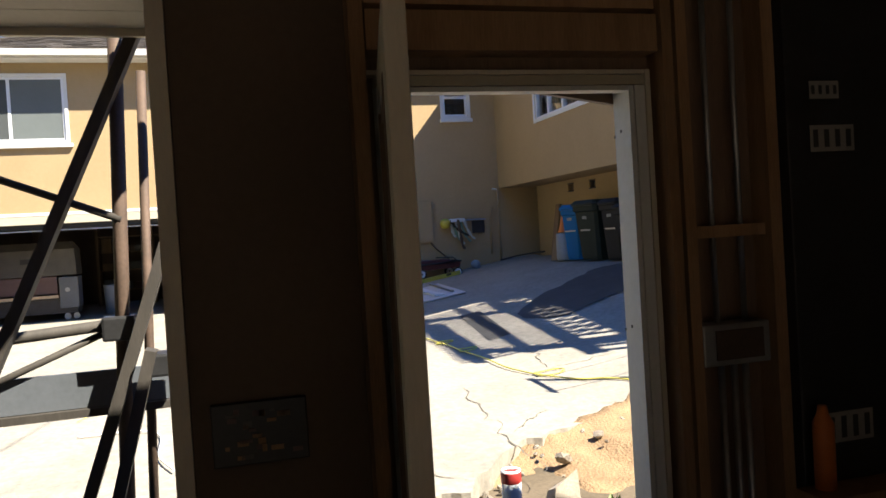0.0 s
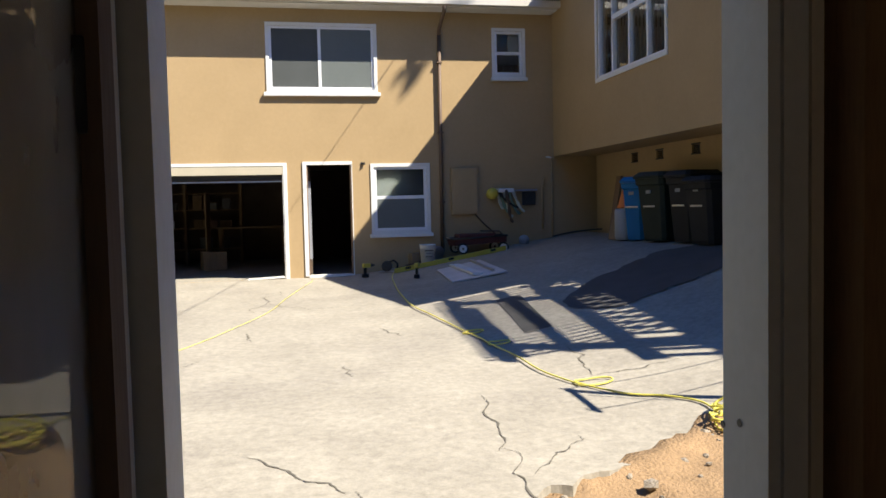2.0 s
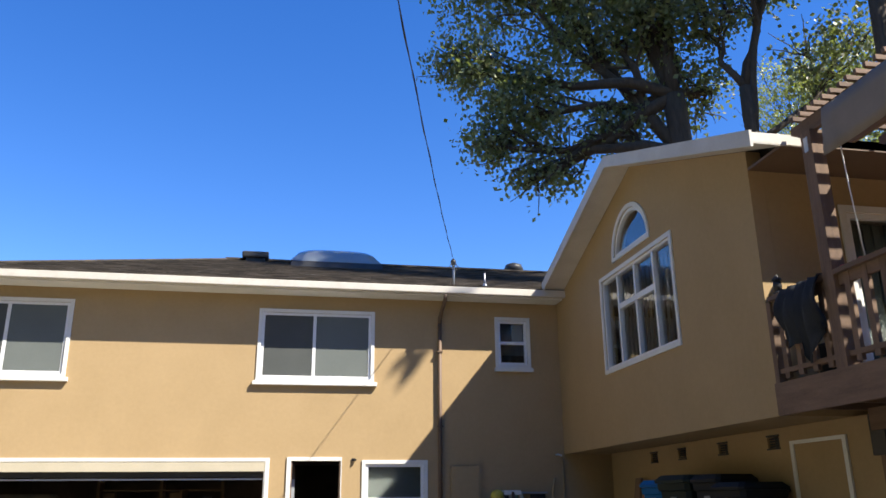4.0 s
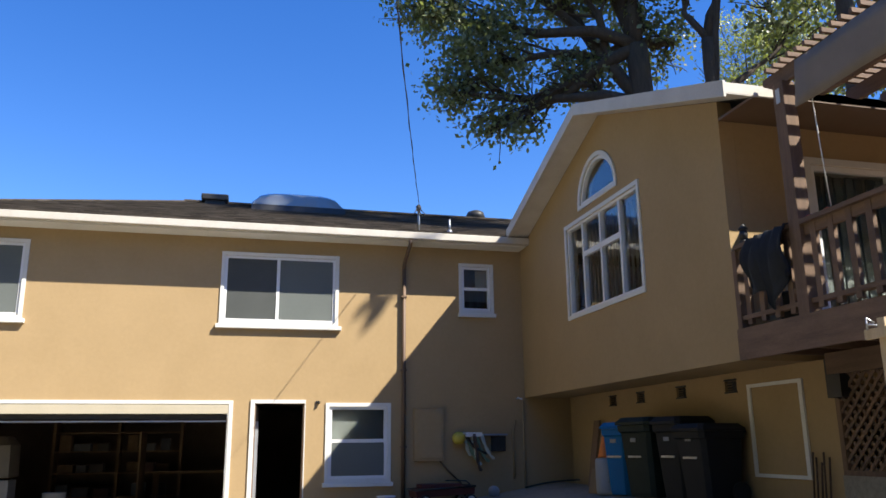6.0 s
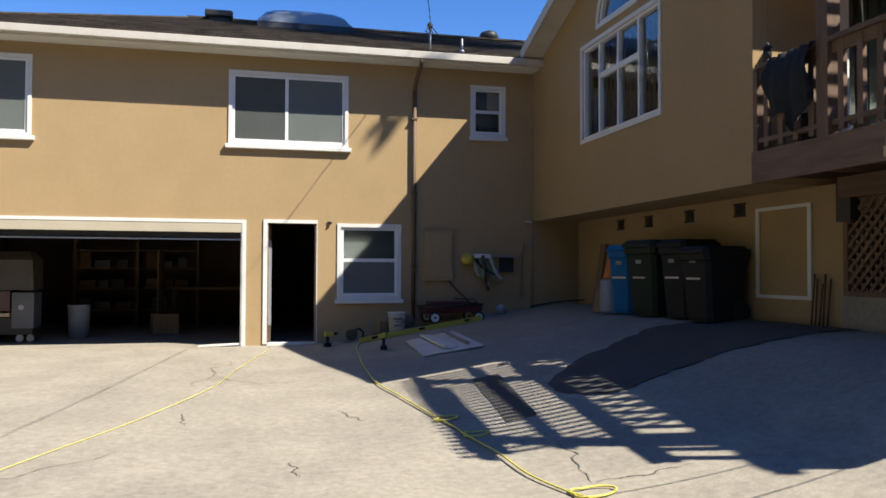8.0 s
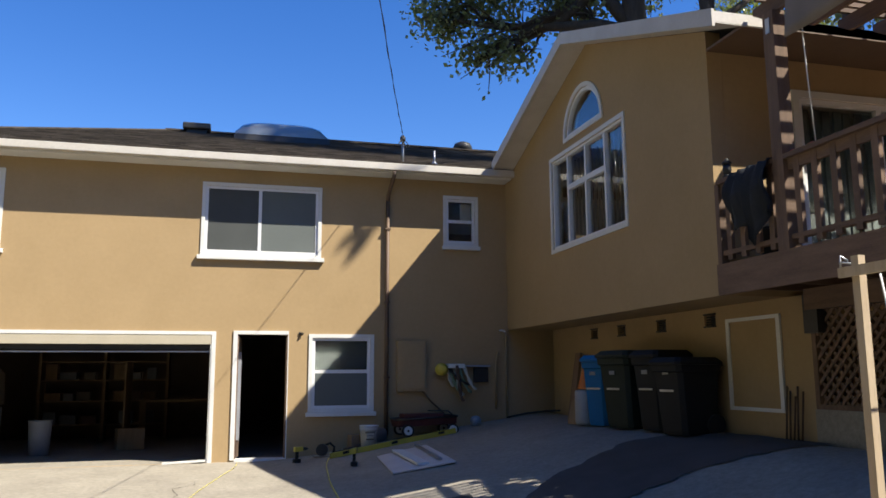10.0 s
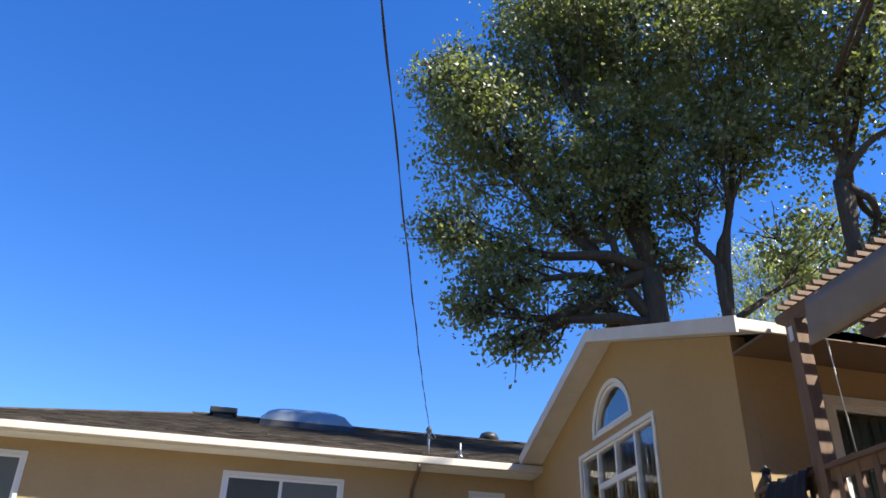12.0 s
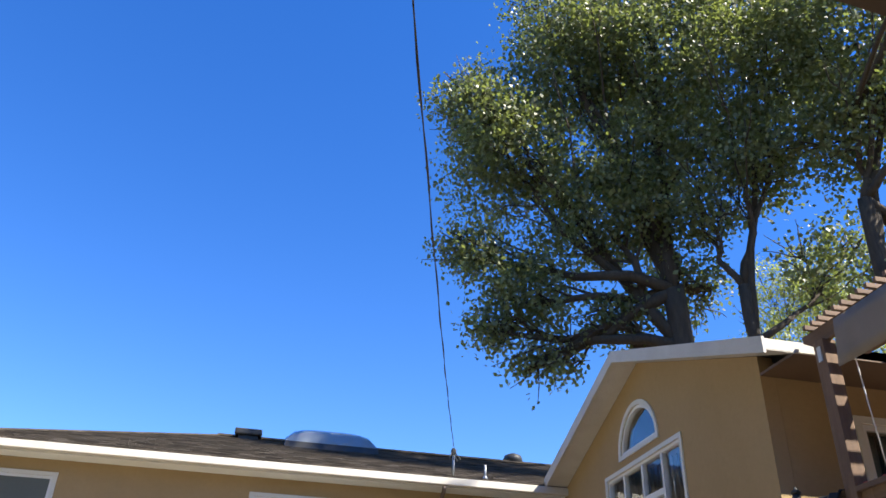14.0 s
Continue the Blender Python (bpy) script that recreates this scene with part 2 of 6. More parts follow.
_l.new(_dust.outputs[0], _both.inputs[2])
_l.new(_both.outputs[0], _n["Material Output"].inputs[0])
DARKBEAD = material("brown_bead", (0.19, 0.125, 0.08), (0.14, 0.09, 0.06), rough=0.7, scale=2.0, fine=18, bump=0.15, stretch=(9, 9, 1))
HEDGE = material("sky_cutting_hedge", (0.045, 0.06, 0.025), (0.02, 0.03, 0.012), rough=0.9, scale=2, fine=12, bump=1.0, depth=0.15)
LEAF = leaf_material("tree_leaf", (0.108, 0.120, 0.058), (0.33, 0.40, 0.09), 0.65)
# brighter copy of the leaf: back light is put into its yellow-green colour
BRIGHTLEAF = leaf_material("sunlit_leaf", (0.19, 0.22, 0.05), (0.50, 0.56, 0.09), 0.45)
WEED = leaf_material("weed_leaf", (0.14, 0.19, 0.05), (0.3, 0.4, 0.06), 0.3)


# ---- mesh helpers ----
def box(bm, x0, x1, y0, y1, z0, z1, bevel=0.0):
    v = [bm.verts.new((x, y, z)) for z in (z0, z1) for y in (y0, y1) for x in (x0, x1)]
    fs = [bm.faces.new([v[i] for i in q]) for q in ((0, 2, 3, 1), (4, 5, 7, 6), (0, 1, 5, 4), (2, 6, 7, 3), (0, 4, 6, 2), (1, 3, 7, 5))]
    if bevel:
        es = {e for f in fs for e in f.edges}
        bmesh.ops.bevel(bm, geom=list(es), offset=bevel, segments=2, affect="EDGES", profile=0.6)
    return bm


def boxes(*rows, bevel=0.0):
    bm = bmesh.new()
    for r in rows:
        box(bm, *r, bevel=bevel)
    return bm


def tube(bm, pts, radius, sides=8, cap=True):
    """A round bar along pts; radius may be a number or one per point."""
    pts = [Vector(p) for p in pts]
    rad = radius if isinstance(radius, (list, tuple)) else [radius] * len(pts)
    rings, side = [], None
    for k, p in enumerate(pts):
        way = (pts[min(k + 1, len(pts) - 1)] - pts[max(k - 1, 0)]).normalized()
        if side is None:
            side = way.orthogonal().normalized()
        side = (side - way * side.dot(way)).normalized()
        up = way.cross(side)
        rings.append([bm.verts.new(p + rad[k] * (math.cos(a) * side + math.sin(a) * up)) for a in (2 * math.pi * i / sides for i in range(sides))])
    for a, b in zip(rings, rings[1:]):
        for i in range(sides):
            f = bm.faces.new((a[i], a[(i + 1) % sides], b[(i + 1) % sides], b[i]))
            f.smooth = True
    if cap:
        bm.faces.new(rings[0][::-1])
        bm.faces.new(rings[-1])
    return bm


def bar(bm, a, b, w, h, up=(0, 0, 1)):
    """A straight square-edged timber from a to b, w wide and h high."""
    a, b = Vector(a), Vector(b)
    way = (b - a).normalized()
    s = way.cross(Vector(up)).normalized()
    u = s.cross(way)
    v = [bm.verts.new(p + s * w / 2 * i + u * h / 2 * j) for p in (a, b) for i, j in ((-1, -1), (1, -1), (1, 1), (-1, 1))]
    for q in ((0, 1, 2, 3), (7, 6, 5, 4), (0, 4, 5, 1), (1, 5, 6, 2), (2, 6, 7, 3), (3, 7, 4, 0)):
        bm.faces.new([v[i] for i in q])
    return bm


def lathe(bm, profile, sides=20, centre=(0, 0, 0)):
    """Turns a list of (radius, height) about z."""
    c = Vector(centre)
    rings = [[bm.verts.new(c + Vector((r * math.cos(a), r * math.sin(a), z))) for a in (2 * math.pi * i / sides for i in range(sides))] for r, z in profile]
    for a, b in zip(rings, rings[1:]):
        for i in range(sides):
            f = bm.faces.new((a[i], a[(i + 1) % sides], b[(i + 1) % sides], b[i]))
            f.smooth = True
    bm.faces.new(rings[0][::-1])
    bm.faces.new(rings[-1])
    return bm


def loft(bm, sections):
    """Joins rings of equal length, given as lists of points, and caps the ends."""
    rings = [[bm.verts.new(p) for p in s] for s in sections]
    n = len(rings[0])
    for a, b in zip(rings, rings[1:]):
        for i in range(n):
            bm.faces.new((a[i], a[(i + 1) % n], b[(i + 1) % n], b[i]))
    bm.faces.new(rings[0][::-1])
    bm.faces.new(rings[-1])
    return bm


def sheet_with_holes(outline, holes, place, depth):
    """A wall from a flat outline (u, v) with holes; place(u, v, d) gives its points, d from 0 to depth."""
    bm = bmesh.new()
    loops = [outline] + holes
    edges, rings = [], []
    for loop in loops:
        vs = [bm.verts.new(place(u, v, 0)) for u, v in loop]
        rings.append(vs)
        edges += [bm.edges.new((vs[i], vs[(i + 1) % len(vs)])) for i in range(len(vs))]
    bmesh.ops.triangle_fill(bm, use_beauty=True, use_dissolve=False, edges=edges)
    front = list(bm.faces)
    back = {}
    for loop, vs in zip(loops, rings):
        for (u, v), w in zip(loop, vs):
            back[w] = bm.verts.new(place(u, v, depth))
    for f in front:
        bm.faces.new([back[w] for w in reversed(f.verts)])
    for vs in rings:
        for i in range(len(vs)):
            a, b = vs[i], vs[(i + 1) % len(vs)]
            bm.faces.new((a, b, back[b], back[a]))
    return bm


def mesh_of(name, bm, mat):
    bmesh.ops.recalc_face_normals(bm, faces=bm.faces)
    me = bpy.data.meshes.new(name)
    bm.to_mesh(me)
    bm.free()
    me.materials.append(mat)
    return me


def part(name, bm, mat, parent, label=""):
    ob = new(name, mesh_of(name, bm, mat))
    ob.parent = parent
    return tagged(ob, label=label)


def thing(name, label, category, at=(0, 0, 0), turn=0.0, group="", kind=""):
    ob = new(name)
    ob.empty_display_size = 0.1
    ob.matrix_world = pose(*at, 0, 0, turn)
    return tagged(ob, label, category, group, kind)


def solid(name, bm, mat, label, category="", kind="", group="", m=None):
    ob = new(name, mesh_of(name, bm, mat))
    if m is not None:
        ob.matrix_world = m
    return tagged(ob, label, category, group, kind)


def smooth(a, b, x):
    t = min(1.0, max(0.0, (x - a) / (b - a)))
    return t * t * (3 - 2 * t)


def rect(u0, u1, v0, v1):
    return [(u0, v0), (u1, v0), (u1, v1), (u0, v1)]


SHED_FLOOR = -0.33


def ground_z(x, y):
    """Height of the yard: level before the garage, climbing to the bins, falling gently to the shed."""
    reach = 0.25 * max(0.0, -y - 4.0)
    u = x - reach * (1 - smooth(-1.5, 0.5, x))
    rise = 0.47 * smooth(-4.6, -0.4, u) + 0.25 * smooth(-1.6, 1.2, u)
    near = min(1.0, rise / 0.6)
    return -0.03 + rise - 0.021 * max(0.0, -y) * (1 - near)

# ---- the house: walls, roofs, soffits ----
def facade_place(u, v, d):
    return (u, d, v)


facade = solid("wall_north", sheet_with_holes(
    rect(-10.62, 0.98, -0.8, 5.1),
    [rect(-10.37, -8.49, 3.41, 4.60), rect(-5.35, -3.46, 3.41, 4.55), rect(-1.145, -0.605, 3.715, 4.53),
     rect(-10.10, -5.19, -0.045, 1.89), rect(-4.75, -3.93, 0.0, 2.04), rect(-3.515, -2.52, 0.80, 1.99)],
    facade_place, 0.20), STUCCO, "tan stucco front wall of the two-storey house", "wall", "structure")

ARCH_U, ARCH_V, ARCH_R = 3.43, 4.92, 0.60
arch = [(ARCH_U + ARCH_R * math.cos(a), ARCH_V + ARCH_R * math.sin(a)) for a in (math.pi * i / 20 for i in range(21))]
wing_wall = solid("wall_east", sheet_with_holes(
    [(0.003, 2.15), (6.58, 2.15), (6.58, 5.03), (3.62, 6.115), (0.003, 4.865)],
    [rect(2.25, 4.65, 3.28, 4.69), arch], lambda u, v, d: (d, -u, v), 0.18), STUCCO, "tan stucco gable wall of the projecting wing", "wall", "structure")
solid("wall_south", sheet_with_holes(rect(0.182, 5.6, 2.15, 4.97), [rect(1.12, 3.30, 2.50, 4.38)], lambda u, v, d: (u, -6.58 + d, v), 0.18),
      STUCCO, "tan stucco side wall of the wing behind the deck", "wall", "structure")
VENTS = (1.92, 2.85, 4.0, 5.15)
solid("wall_lower", sheet_with_holes(rect(0.205, 6.90, -0.2, 2.148), [rect(u - 0.12, u + 0.12, 1.93, 2.06) for u in VENTS],
      lambda u, v, d: (0.80 + d, -u, v), 0.18), STUCCO, "tan stucco lower wall set back under the wing", "wall", "structure")
solid("soffit", boxes((0.184, 0.80, -6.40, -0.004, 2.15, 2.19), (0.98, 5.6, -6.40, 9.3, 2.15, 2.19)), STUCCO, "tan stucco underside of the wing", "soffit", "structure")
solid("wall_back", boxes((-10.62, 5.6, 9.3, 9.5, -0.8, 5.1), (-10.82, -10.62, 0.0, 9.5, -0.8, 5.1), (5.6, 5.8, -6.58, 9.5, -0.2, 5.1), (0.98, 5.6, -6.9, -6.72, -0.2, 0.6)),
      STUCCO, "tan stucco far walls of the house", "wall", "structure")
# attic floor, upper floor and partitions keep the rooms dark
solid("ceiling", boxes((-10.62, 5.6, 0.2, 9.3, 4.98, 5.08), (0.18, 5.6, -6.4, 0.2, 4.90, 4.98)), ROOM, "plain plaster ceiling of the upper rooms", "ceiling", "structure")
solid("floor_upper", boxes((-10.62, 0.98, 0.2, 9.3, 2.25, 2.45)), ROOM, "plain floor between the storeys", "floor", "structure")
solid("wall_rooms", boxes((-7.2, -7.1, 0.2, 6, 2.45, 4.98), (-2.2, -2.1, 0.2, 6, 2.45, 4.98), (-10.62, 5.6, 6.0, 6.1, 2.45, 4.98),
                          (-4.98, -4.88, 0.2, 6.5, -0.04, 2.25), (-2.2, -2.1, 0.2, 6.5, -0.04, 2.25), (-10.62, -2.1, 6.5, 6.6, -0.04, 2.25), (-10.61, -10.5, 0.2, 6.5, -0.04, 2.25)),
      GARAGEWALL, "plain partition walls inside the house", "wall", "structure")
solid("floor_garage", boxes((-10.62, 0.98, 0.2, 9.3, -0.14, -0.045)), CONCRETE, "grey concrete garage floor", "floor", "structure")

SLOPE = 0.356


def roof_slab(*corners, thick=0.10):
    bm = bmesh.new()
    loft(bm, [[(x, y, z - d) for x, y, z in corners] for d in (thick, 0.0)])
    return bm


def shingles(origin, along, upslope, length, rows, exposure=0.15, tab=0.32, hip=0.0):
    """Courses of overlapping tabs, each lifted at its lower edge; a hip cuts the courses back row by row."""
    o, al, up = Vector(origin), Vector(along).normalized(), Vector(upslope).normalized()
    n = al.cross(up).normalized()
    if n.z < 0:
        n = -n
    rnd = random.Random(5)
    verts, faces = [], []
    for r in range(rows):
        x = -(r % 2) * tab / 2
        while x < length:
            w = tab * rnd.uniform(0.75, 1.15)
            x0, x1 = max(hip * (r + 0.5) * exposure, x), min(length, x + w - 0.006)
            if x1 > x0:
                lift = rnd.uniform(0.014, 0.024)
                s0, s1 = r * exposure - rnd.uniform(0, 0.02), (r + 1) * exposure + 0.02
                k = len(verts)
                for s, h in ((s0, lift), (s1, 0.004), (s0, 0.001)):
                    for xx in (x0, x1):
                        verts.append(o + al * xx + up * s + n * h)
                faces += [(k, k + 1, k + 3, k + 2), (k + 4, k + 5, k + 1, k)]
            x += w
    me = bpy.data.meshes.new("shingles")
    me.from_pydata(verts, [], faces)
    me.materials.append(SHINGLE)
    return me


main_roof = thing("roof_main", "dark grey-brown asphalt shingle roof with a white gutter", "roof", kind="structure")
EAVE_L, HIP_L, RIDGE_Y, RIDGE_Z = -11.05, -6.45, 4.70, 6.85
part("roof_deck", roof_slab((EAVE_L, -0.44, 5.02), (5.9, -0.44, 5.02), (5.9, RIDGE_Y, RIDGE_Z), (HIP_L, RIDGE_Y, RIDGE_Z)), SHINGLE, main_roof)
part("roof_deck", roof_slab((EAVE_L, 9.84, 5.02), (EAVE_L, -0.44, 5.02), (HIP_L, RIDGE_Y, RIDGE_Z)), SHINGLE, main_roof)
part("roof_deck", roof_slab((5.9, 9.84, 5.02), (EAVE_L, 9.84, 5.02), (HIP_L, RIDGE_Y, RIDGE_Z), (5.9, RIDGE_Y, RIDGE_Z)), SHINGLE, main_roof)
sh = new("shingles", shingles((EAVE_L, -0.46, 5.022), (1, 0, 0), (0, 5.14, 1.83), 12.9, 36, hip=4.6 / 5.456))
sh.parent = main_roof
tagged(sh, kind="stuff")
part("ridge_cap", bar(bmesh.new(), (HIP_L, RIDGE_Y, RIDGE_Z + 0.015), (5.9, RIDGE_Y, RIDGE_Z + 0.015), 0.26, 0.04), SHINGLE, main_roof)
part("hip_cap", bar(bmesh.new(), (EAVE_L, -0.44, 5.03), (HIP_L, RIDGE_Y, RIDGE_Z + 0.015), 0.22, 0.03), SHINGLE, main_roof)
part("eave_board", boxes((-11.05, -0.02, -0.39, -0.002, 4.86, 4.90)), WHITE, main_roof, "white boarded eave soffit")
gut = bmesh.new()
box(gut, -11.05, 0.09, -0.515, -0.395, 4.882, 5.005, bevel=0.012)
part("gutter", gut, GUTTERWHITE, main_roof, "white metal gutter")

wing_roof = thing("roof_wing", "shingled gable roof of the wing with white rake boards", "roof", kind="structure")
RY, PK, EV, NV = -3.62, 6.24, 4.904, 4.87      # ridge, and the height of the two eaves
part("roof_deck", roof_slab((-0.37, -7.28, EV), (5.9, -7.28, EV), (5.9, RY, PK), (-0.37, RY, PK)), SHINGLE, wing_roof)
part("roof_deck", roof_slab((-0.37, RY, PK), (5.9, RY, PK), (5.9, 0.35, NV), (-0.37, 0.35, NV)), SHINGLE, wing_roof)
for y0, z0 in ((-7.30, EV + 0.012), (-0.42, PK - 3.2 * 0.345 + 0.02)):
    bm = bmesh.new()
    loft(bm, [[(x, y0, z0), (x, RY, PK + 0.02), (x, RY, PK - 0.16), (x, y0, z0 - 0.18)] for x in (-0.402, -0.372)])
    part("rake_board", bm, GUTTERWHITE, wing_roof, "white rake board")
part("eave_fascia", boxes((-0.37, 0.32, -7.282, -7.25, 4.79, EV)), GUTTERWHITE, wing_roof, "white eave fascia")
part("eave_fascia", boxes((0.32, 5.9, -7.28, -7.25, 4.79, EV)), BROWNPIPE, wing_roof, "brown eave fascia over the deck")
for ys, zs in ((-7.28, EV), (-0.42, PK - 3.2 * 0.345)):
    bm = bmesh.new()
    loft(bm, [[(-0.371, ys, zs - d), (-0.002, ys, zs - d), (-0.002, RY, PK - d), (-0.371, RY, PK - d)] for d in (0.104, 0.124)])
    part("rake_soffit", bm, GUTTERWHITE, wing_roof, "white boarded underside of the rake")
part("eave_board", boxes((0.0, 5.9, -7.248, -6.585, 4.80, 4.83)), BROWNPIPE, wing_roof, "brown boarded eave soffit")


# ---- windows and doors ----
def arc_ring(bm, cu, cv, r0, r1, d0, d1, steps=24):
    rows = []
    for i in range(steps + 1):
        a = math.pi * i / steps
        rows.append([bm.verts.new((cu + r * math.cos(a), d, cv + r * math.sin(a))) for r, d in ((r0, d0), (r1, d0), (r1, d1), (r0, d1))])
    for a, b in zip(rows, rows[1:]):
        for i in range(4):
            bm.faces.new((a[i], a[(i + 1) % 4], b[(i + 1) % 4], b[i]))
    bm.faces.new(rows[0])
    bm.faces.new(rows[-1][::-1])


def window(name, label, m, u0, u1, v0, v1, casing=0.06, bars=(), cross=(), sill=None, frame_w=0.045, recess=0.05, proud=0.022, apron=0.0):
    """A window in the opening u0..u1, v0..v1 of a wall whose outer face is y = 0, outwards -y: casing, frame, bars, panes, sill."""
    w = thing(name, label, "window", kind="structure")
    w.matrix_world = m
    c = casing
    part("window_frame", boxes((u0 - c, u1 + c, -proud, 0.0, v1, v1 + c), (u0 - c, u0, -proud, 0.0, v0, v1), (u1, u1 + c, -proud, 0.0, v0, v1),
                               (u0 - c, u1 + c, -proud, 0.0, v0 - c, v0)), WHITE, w, "white painted casing")
    f = frame_w
    part("sash", boxes((u0, u1, 0.01, recess + 0.03, v1 - f, v1), (u0, u1, 0.01, recess + 0.03, v0, v0 + f), (u0, u0 + f, 0.01, recess + 0.03, v0 + f, v1 - f),
                       (u1 - f, u1, 0.01, recess + 0.03, v0 + f, v1 - f)), VINYL, w, "white vinyl sash")
    us = [u0 + f] + [b for b in bars] + [u1 - f]
    for b in bars:
        part("mullion", boxes((b - f * 0.6, b + f * 0.6, 0.012, recess + 0.025, v0 + f, v1 - f)), VINYL, w)
    for b in cross:
        part("transom_and_glint", boxes((u0 + f, u1 - f, 0.014, recess + 0.024, b - f * 0.6, b + f * 0.6)), VINYL, w)
    vs = [v0 + f] + list(cross) + [v1 - f]
    for a, b in zip(us, us[1:]):
        for e, g in zip(vs, vs[1:]):
            p = part("pane", boxes((a - 0.004, b + 0.004, recess, recess + 0.005, e - 0.004, g + 0.004)), GLASS, w)
            p.visible_shadow = False
    if sill:
        bm = bmesh.new()
        box(bm, u0 - c - sill, u1 + c + sill, -0.075, 0.0, v0 - c - 0.065, v0 - c + 0.004, bevel=0.008)
        part("window_sill", bm, WHITE, w, "white projecting sill")
    return w


HERE = Matrix.Identity(4)
wa = window("window_1", "white sliding window with dark insect screens", HERE, -10.37, -8.49, 3.41, 4.60, bars=(-9.43,), sill=0.05)
wb = window("window_2", "white sliding window with grey blinds behind the glass", HERE, -5.35, -3.46, 3.41, 4.55, bars=(-4.45,), sill=0.05)
wc = window("window_3", "small white double-hung window with a half-drawn blind", HERE, -1.145, -0.605, 3.715, 4.53, bars=(), cross=(4.12,), sill=0.025)
wd = window("window_4", "white double-hung window with a broad sill", HERE, -3.515, -2.52, 0.80, 1.99, cross=(1.42,), sill=0.035, casing=0.062, frame_w=0.05)
part("insect_screen", boxes((-3.465, -2.57, 0.018, 0.022, 0.85, 1.385)), BLIND, wd, "grey mesh insect screen")
part("insect_screen", boxes((-5.305, -4.475, 0.022, 0.026, 3.455, 4.505)), SCREENMESH, wb, "dark mesh insect screen")
part("insect_screen", boxes((-4.425, -3.505, 0.022, 0.026, 3.455, 4.505)), BLIND, wb, "grey mesh insect screen")
part("blind", boxes((-4.44, -3.48, 0.135, 0.14, 3.46, 4.52)), BLIND, wb, "grey-green roller blind")
part("blind", boxes((-5.32, -4.46, 0.135, 0.14, 3.42, 4.52)), SCREENMESH, wb)
part("insect_screen", boxes((-10.325, -9.46, 0.022, 0.026, 3.455, 4.555)), SCREENMESH, wa, "dark mesh insect screen")
part("insect_screen", boxes((-9.40, -8.535, 0.022, 0.026, 3.455, 4.555)), BLIND, wa, "grey mesh insect screen")
part("blind", boxes((-0.855, -0.64, 0.12, 0.125, 4.13, 4.48)), CURTAIN, wc, "pale half-drawn blind")
part("blind", boxes((-3.48, -2.53, 0.115, 0.12, 1.44, 1.96)), BLIND, wd, "grey blind behind the upper sash")
part("blind", boxes((-3.48, -2.53, 0.16, 0.165, 0.84, 1.44)), SCREENMESH, wd)

WING_M = pose(0, 0, 0, 0, 0, -90)
we = window("window_5", "large white four-light picture window with vertical blinds", WING_M, 2.25, 4.65, 3.28, 4.69, bars=(2.82, 3.44, 4.06), casing=0.06, frame_w=0.04, recess=0.06)
# no real bar here: a pale strip standing in for a reflected white line
part("transom_and_glint", boxes((2.82, 4.06, 0.014, 0.08, 4.12, 4.20)), VINYL, we)
for k in range(17):
    u = 2.34 + k * 0.135
    bm = bmesh.new()
    bar(bm, (u, 0.24, 3.30), (u, 0.24, 4.66), 0.09, 0.004, up=(0.75, 0.66, 0))
    part("blind_slat", bm, CURTAIN, we, "pale hanging blind slat" if k == 0 else "")
wf = thing("window_6", "white half-round window above the picture window", "window", kind="structure")
wf.matrix_world = WING_M
bm = bmesh.new()
arc_ring(bm, ARCH_U, ARCH_V, ARCH_R, ARCH_R + 0.065, -0.022, 0.0)
box(bm, ARCH_U - ARCH_R - 0.065, ARCH_U + ARCH_R + 0.065, -0.024, -0.002, ARCH_V - 0.06, ARCH_V)
part("window_frame", bm, WHITE, wf, "white arched casing")
bm = bmesh.new()
arc_ring(bm, ARCH_U, ARCH_V, ARCH_R - 0.05, ARCH_R, 0.01, 0.08)
box(bm, ARCH_U - ARCH_R + 0.002, ARCH_U + ARCH_R - 0.002, 0.012, 0.078, ARCH_V, ARCH_V + 0.05)
part("sash", bm, VINYL, wf)
bm = bmesh.new()
r = ARCH_R - 0.045
loop = [(ARCH_U + r * math.cos(math.pi * i / 24), ARCH_V + 0.045 + (r - 0.0) * math.sin(math.pi * i / 24) * 0.99) for i in range(25)]
loft(bm, [[(u, d, v) for u, v in loop] for d in (0.055, 0.06)])
pn = part("pane", bm, GLASS, wf)
pn.visible_shadow = False

slider = window("window_7", "wide sliding glass door in a tan frame behind the deck", pose(0, -6.58, 0), 1.12, 3.30, 2.50, 4.38, bars=(2.21,), casing=0.08, frame_w=0.06)
for k in range(14):
    part("curtain_fold", boxes((1.2 + 0.145 * k, 1.3 + 0.145 * k, 0.22 + 0.02 * (k % 2), 0.25 + 0.02 * (k % 2), 2.56, 4.34)), BLIND, slider)

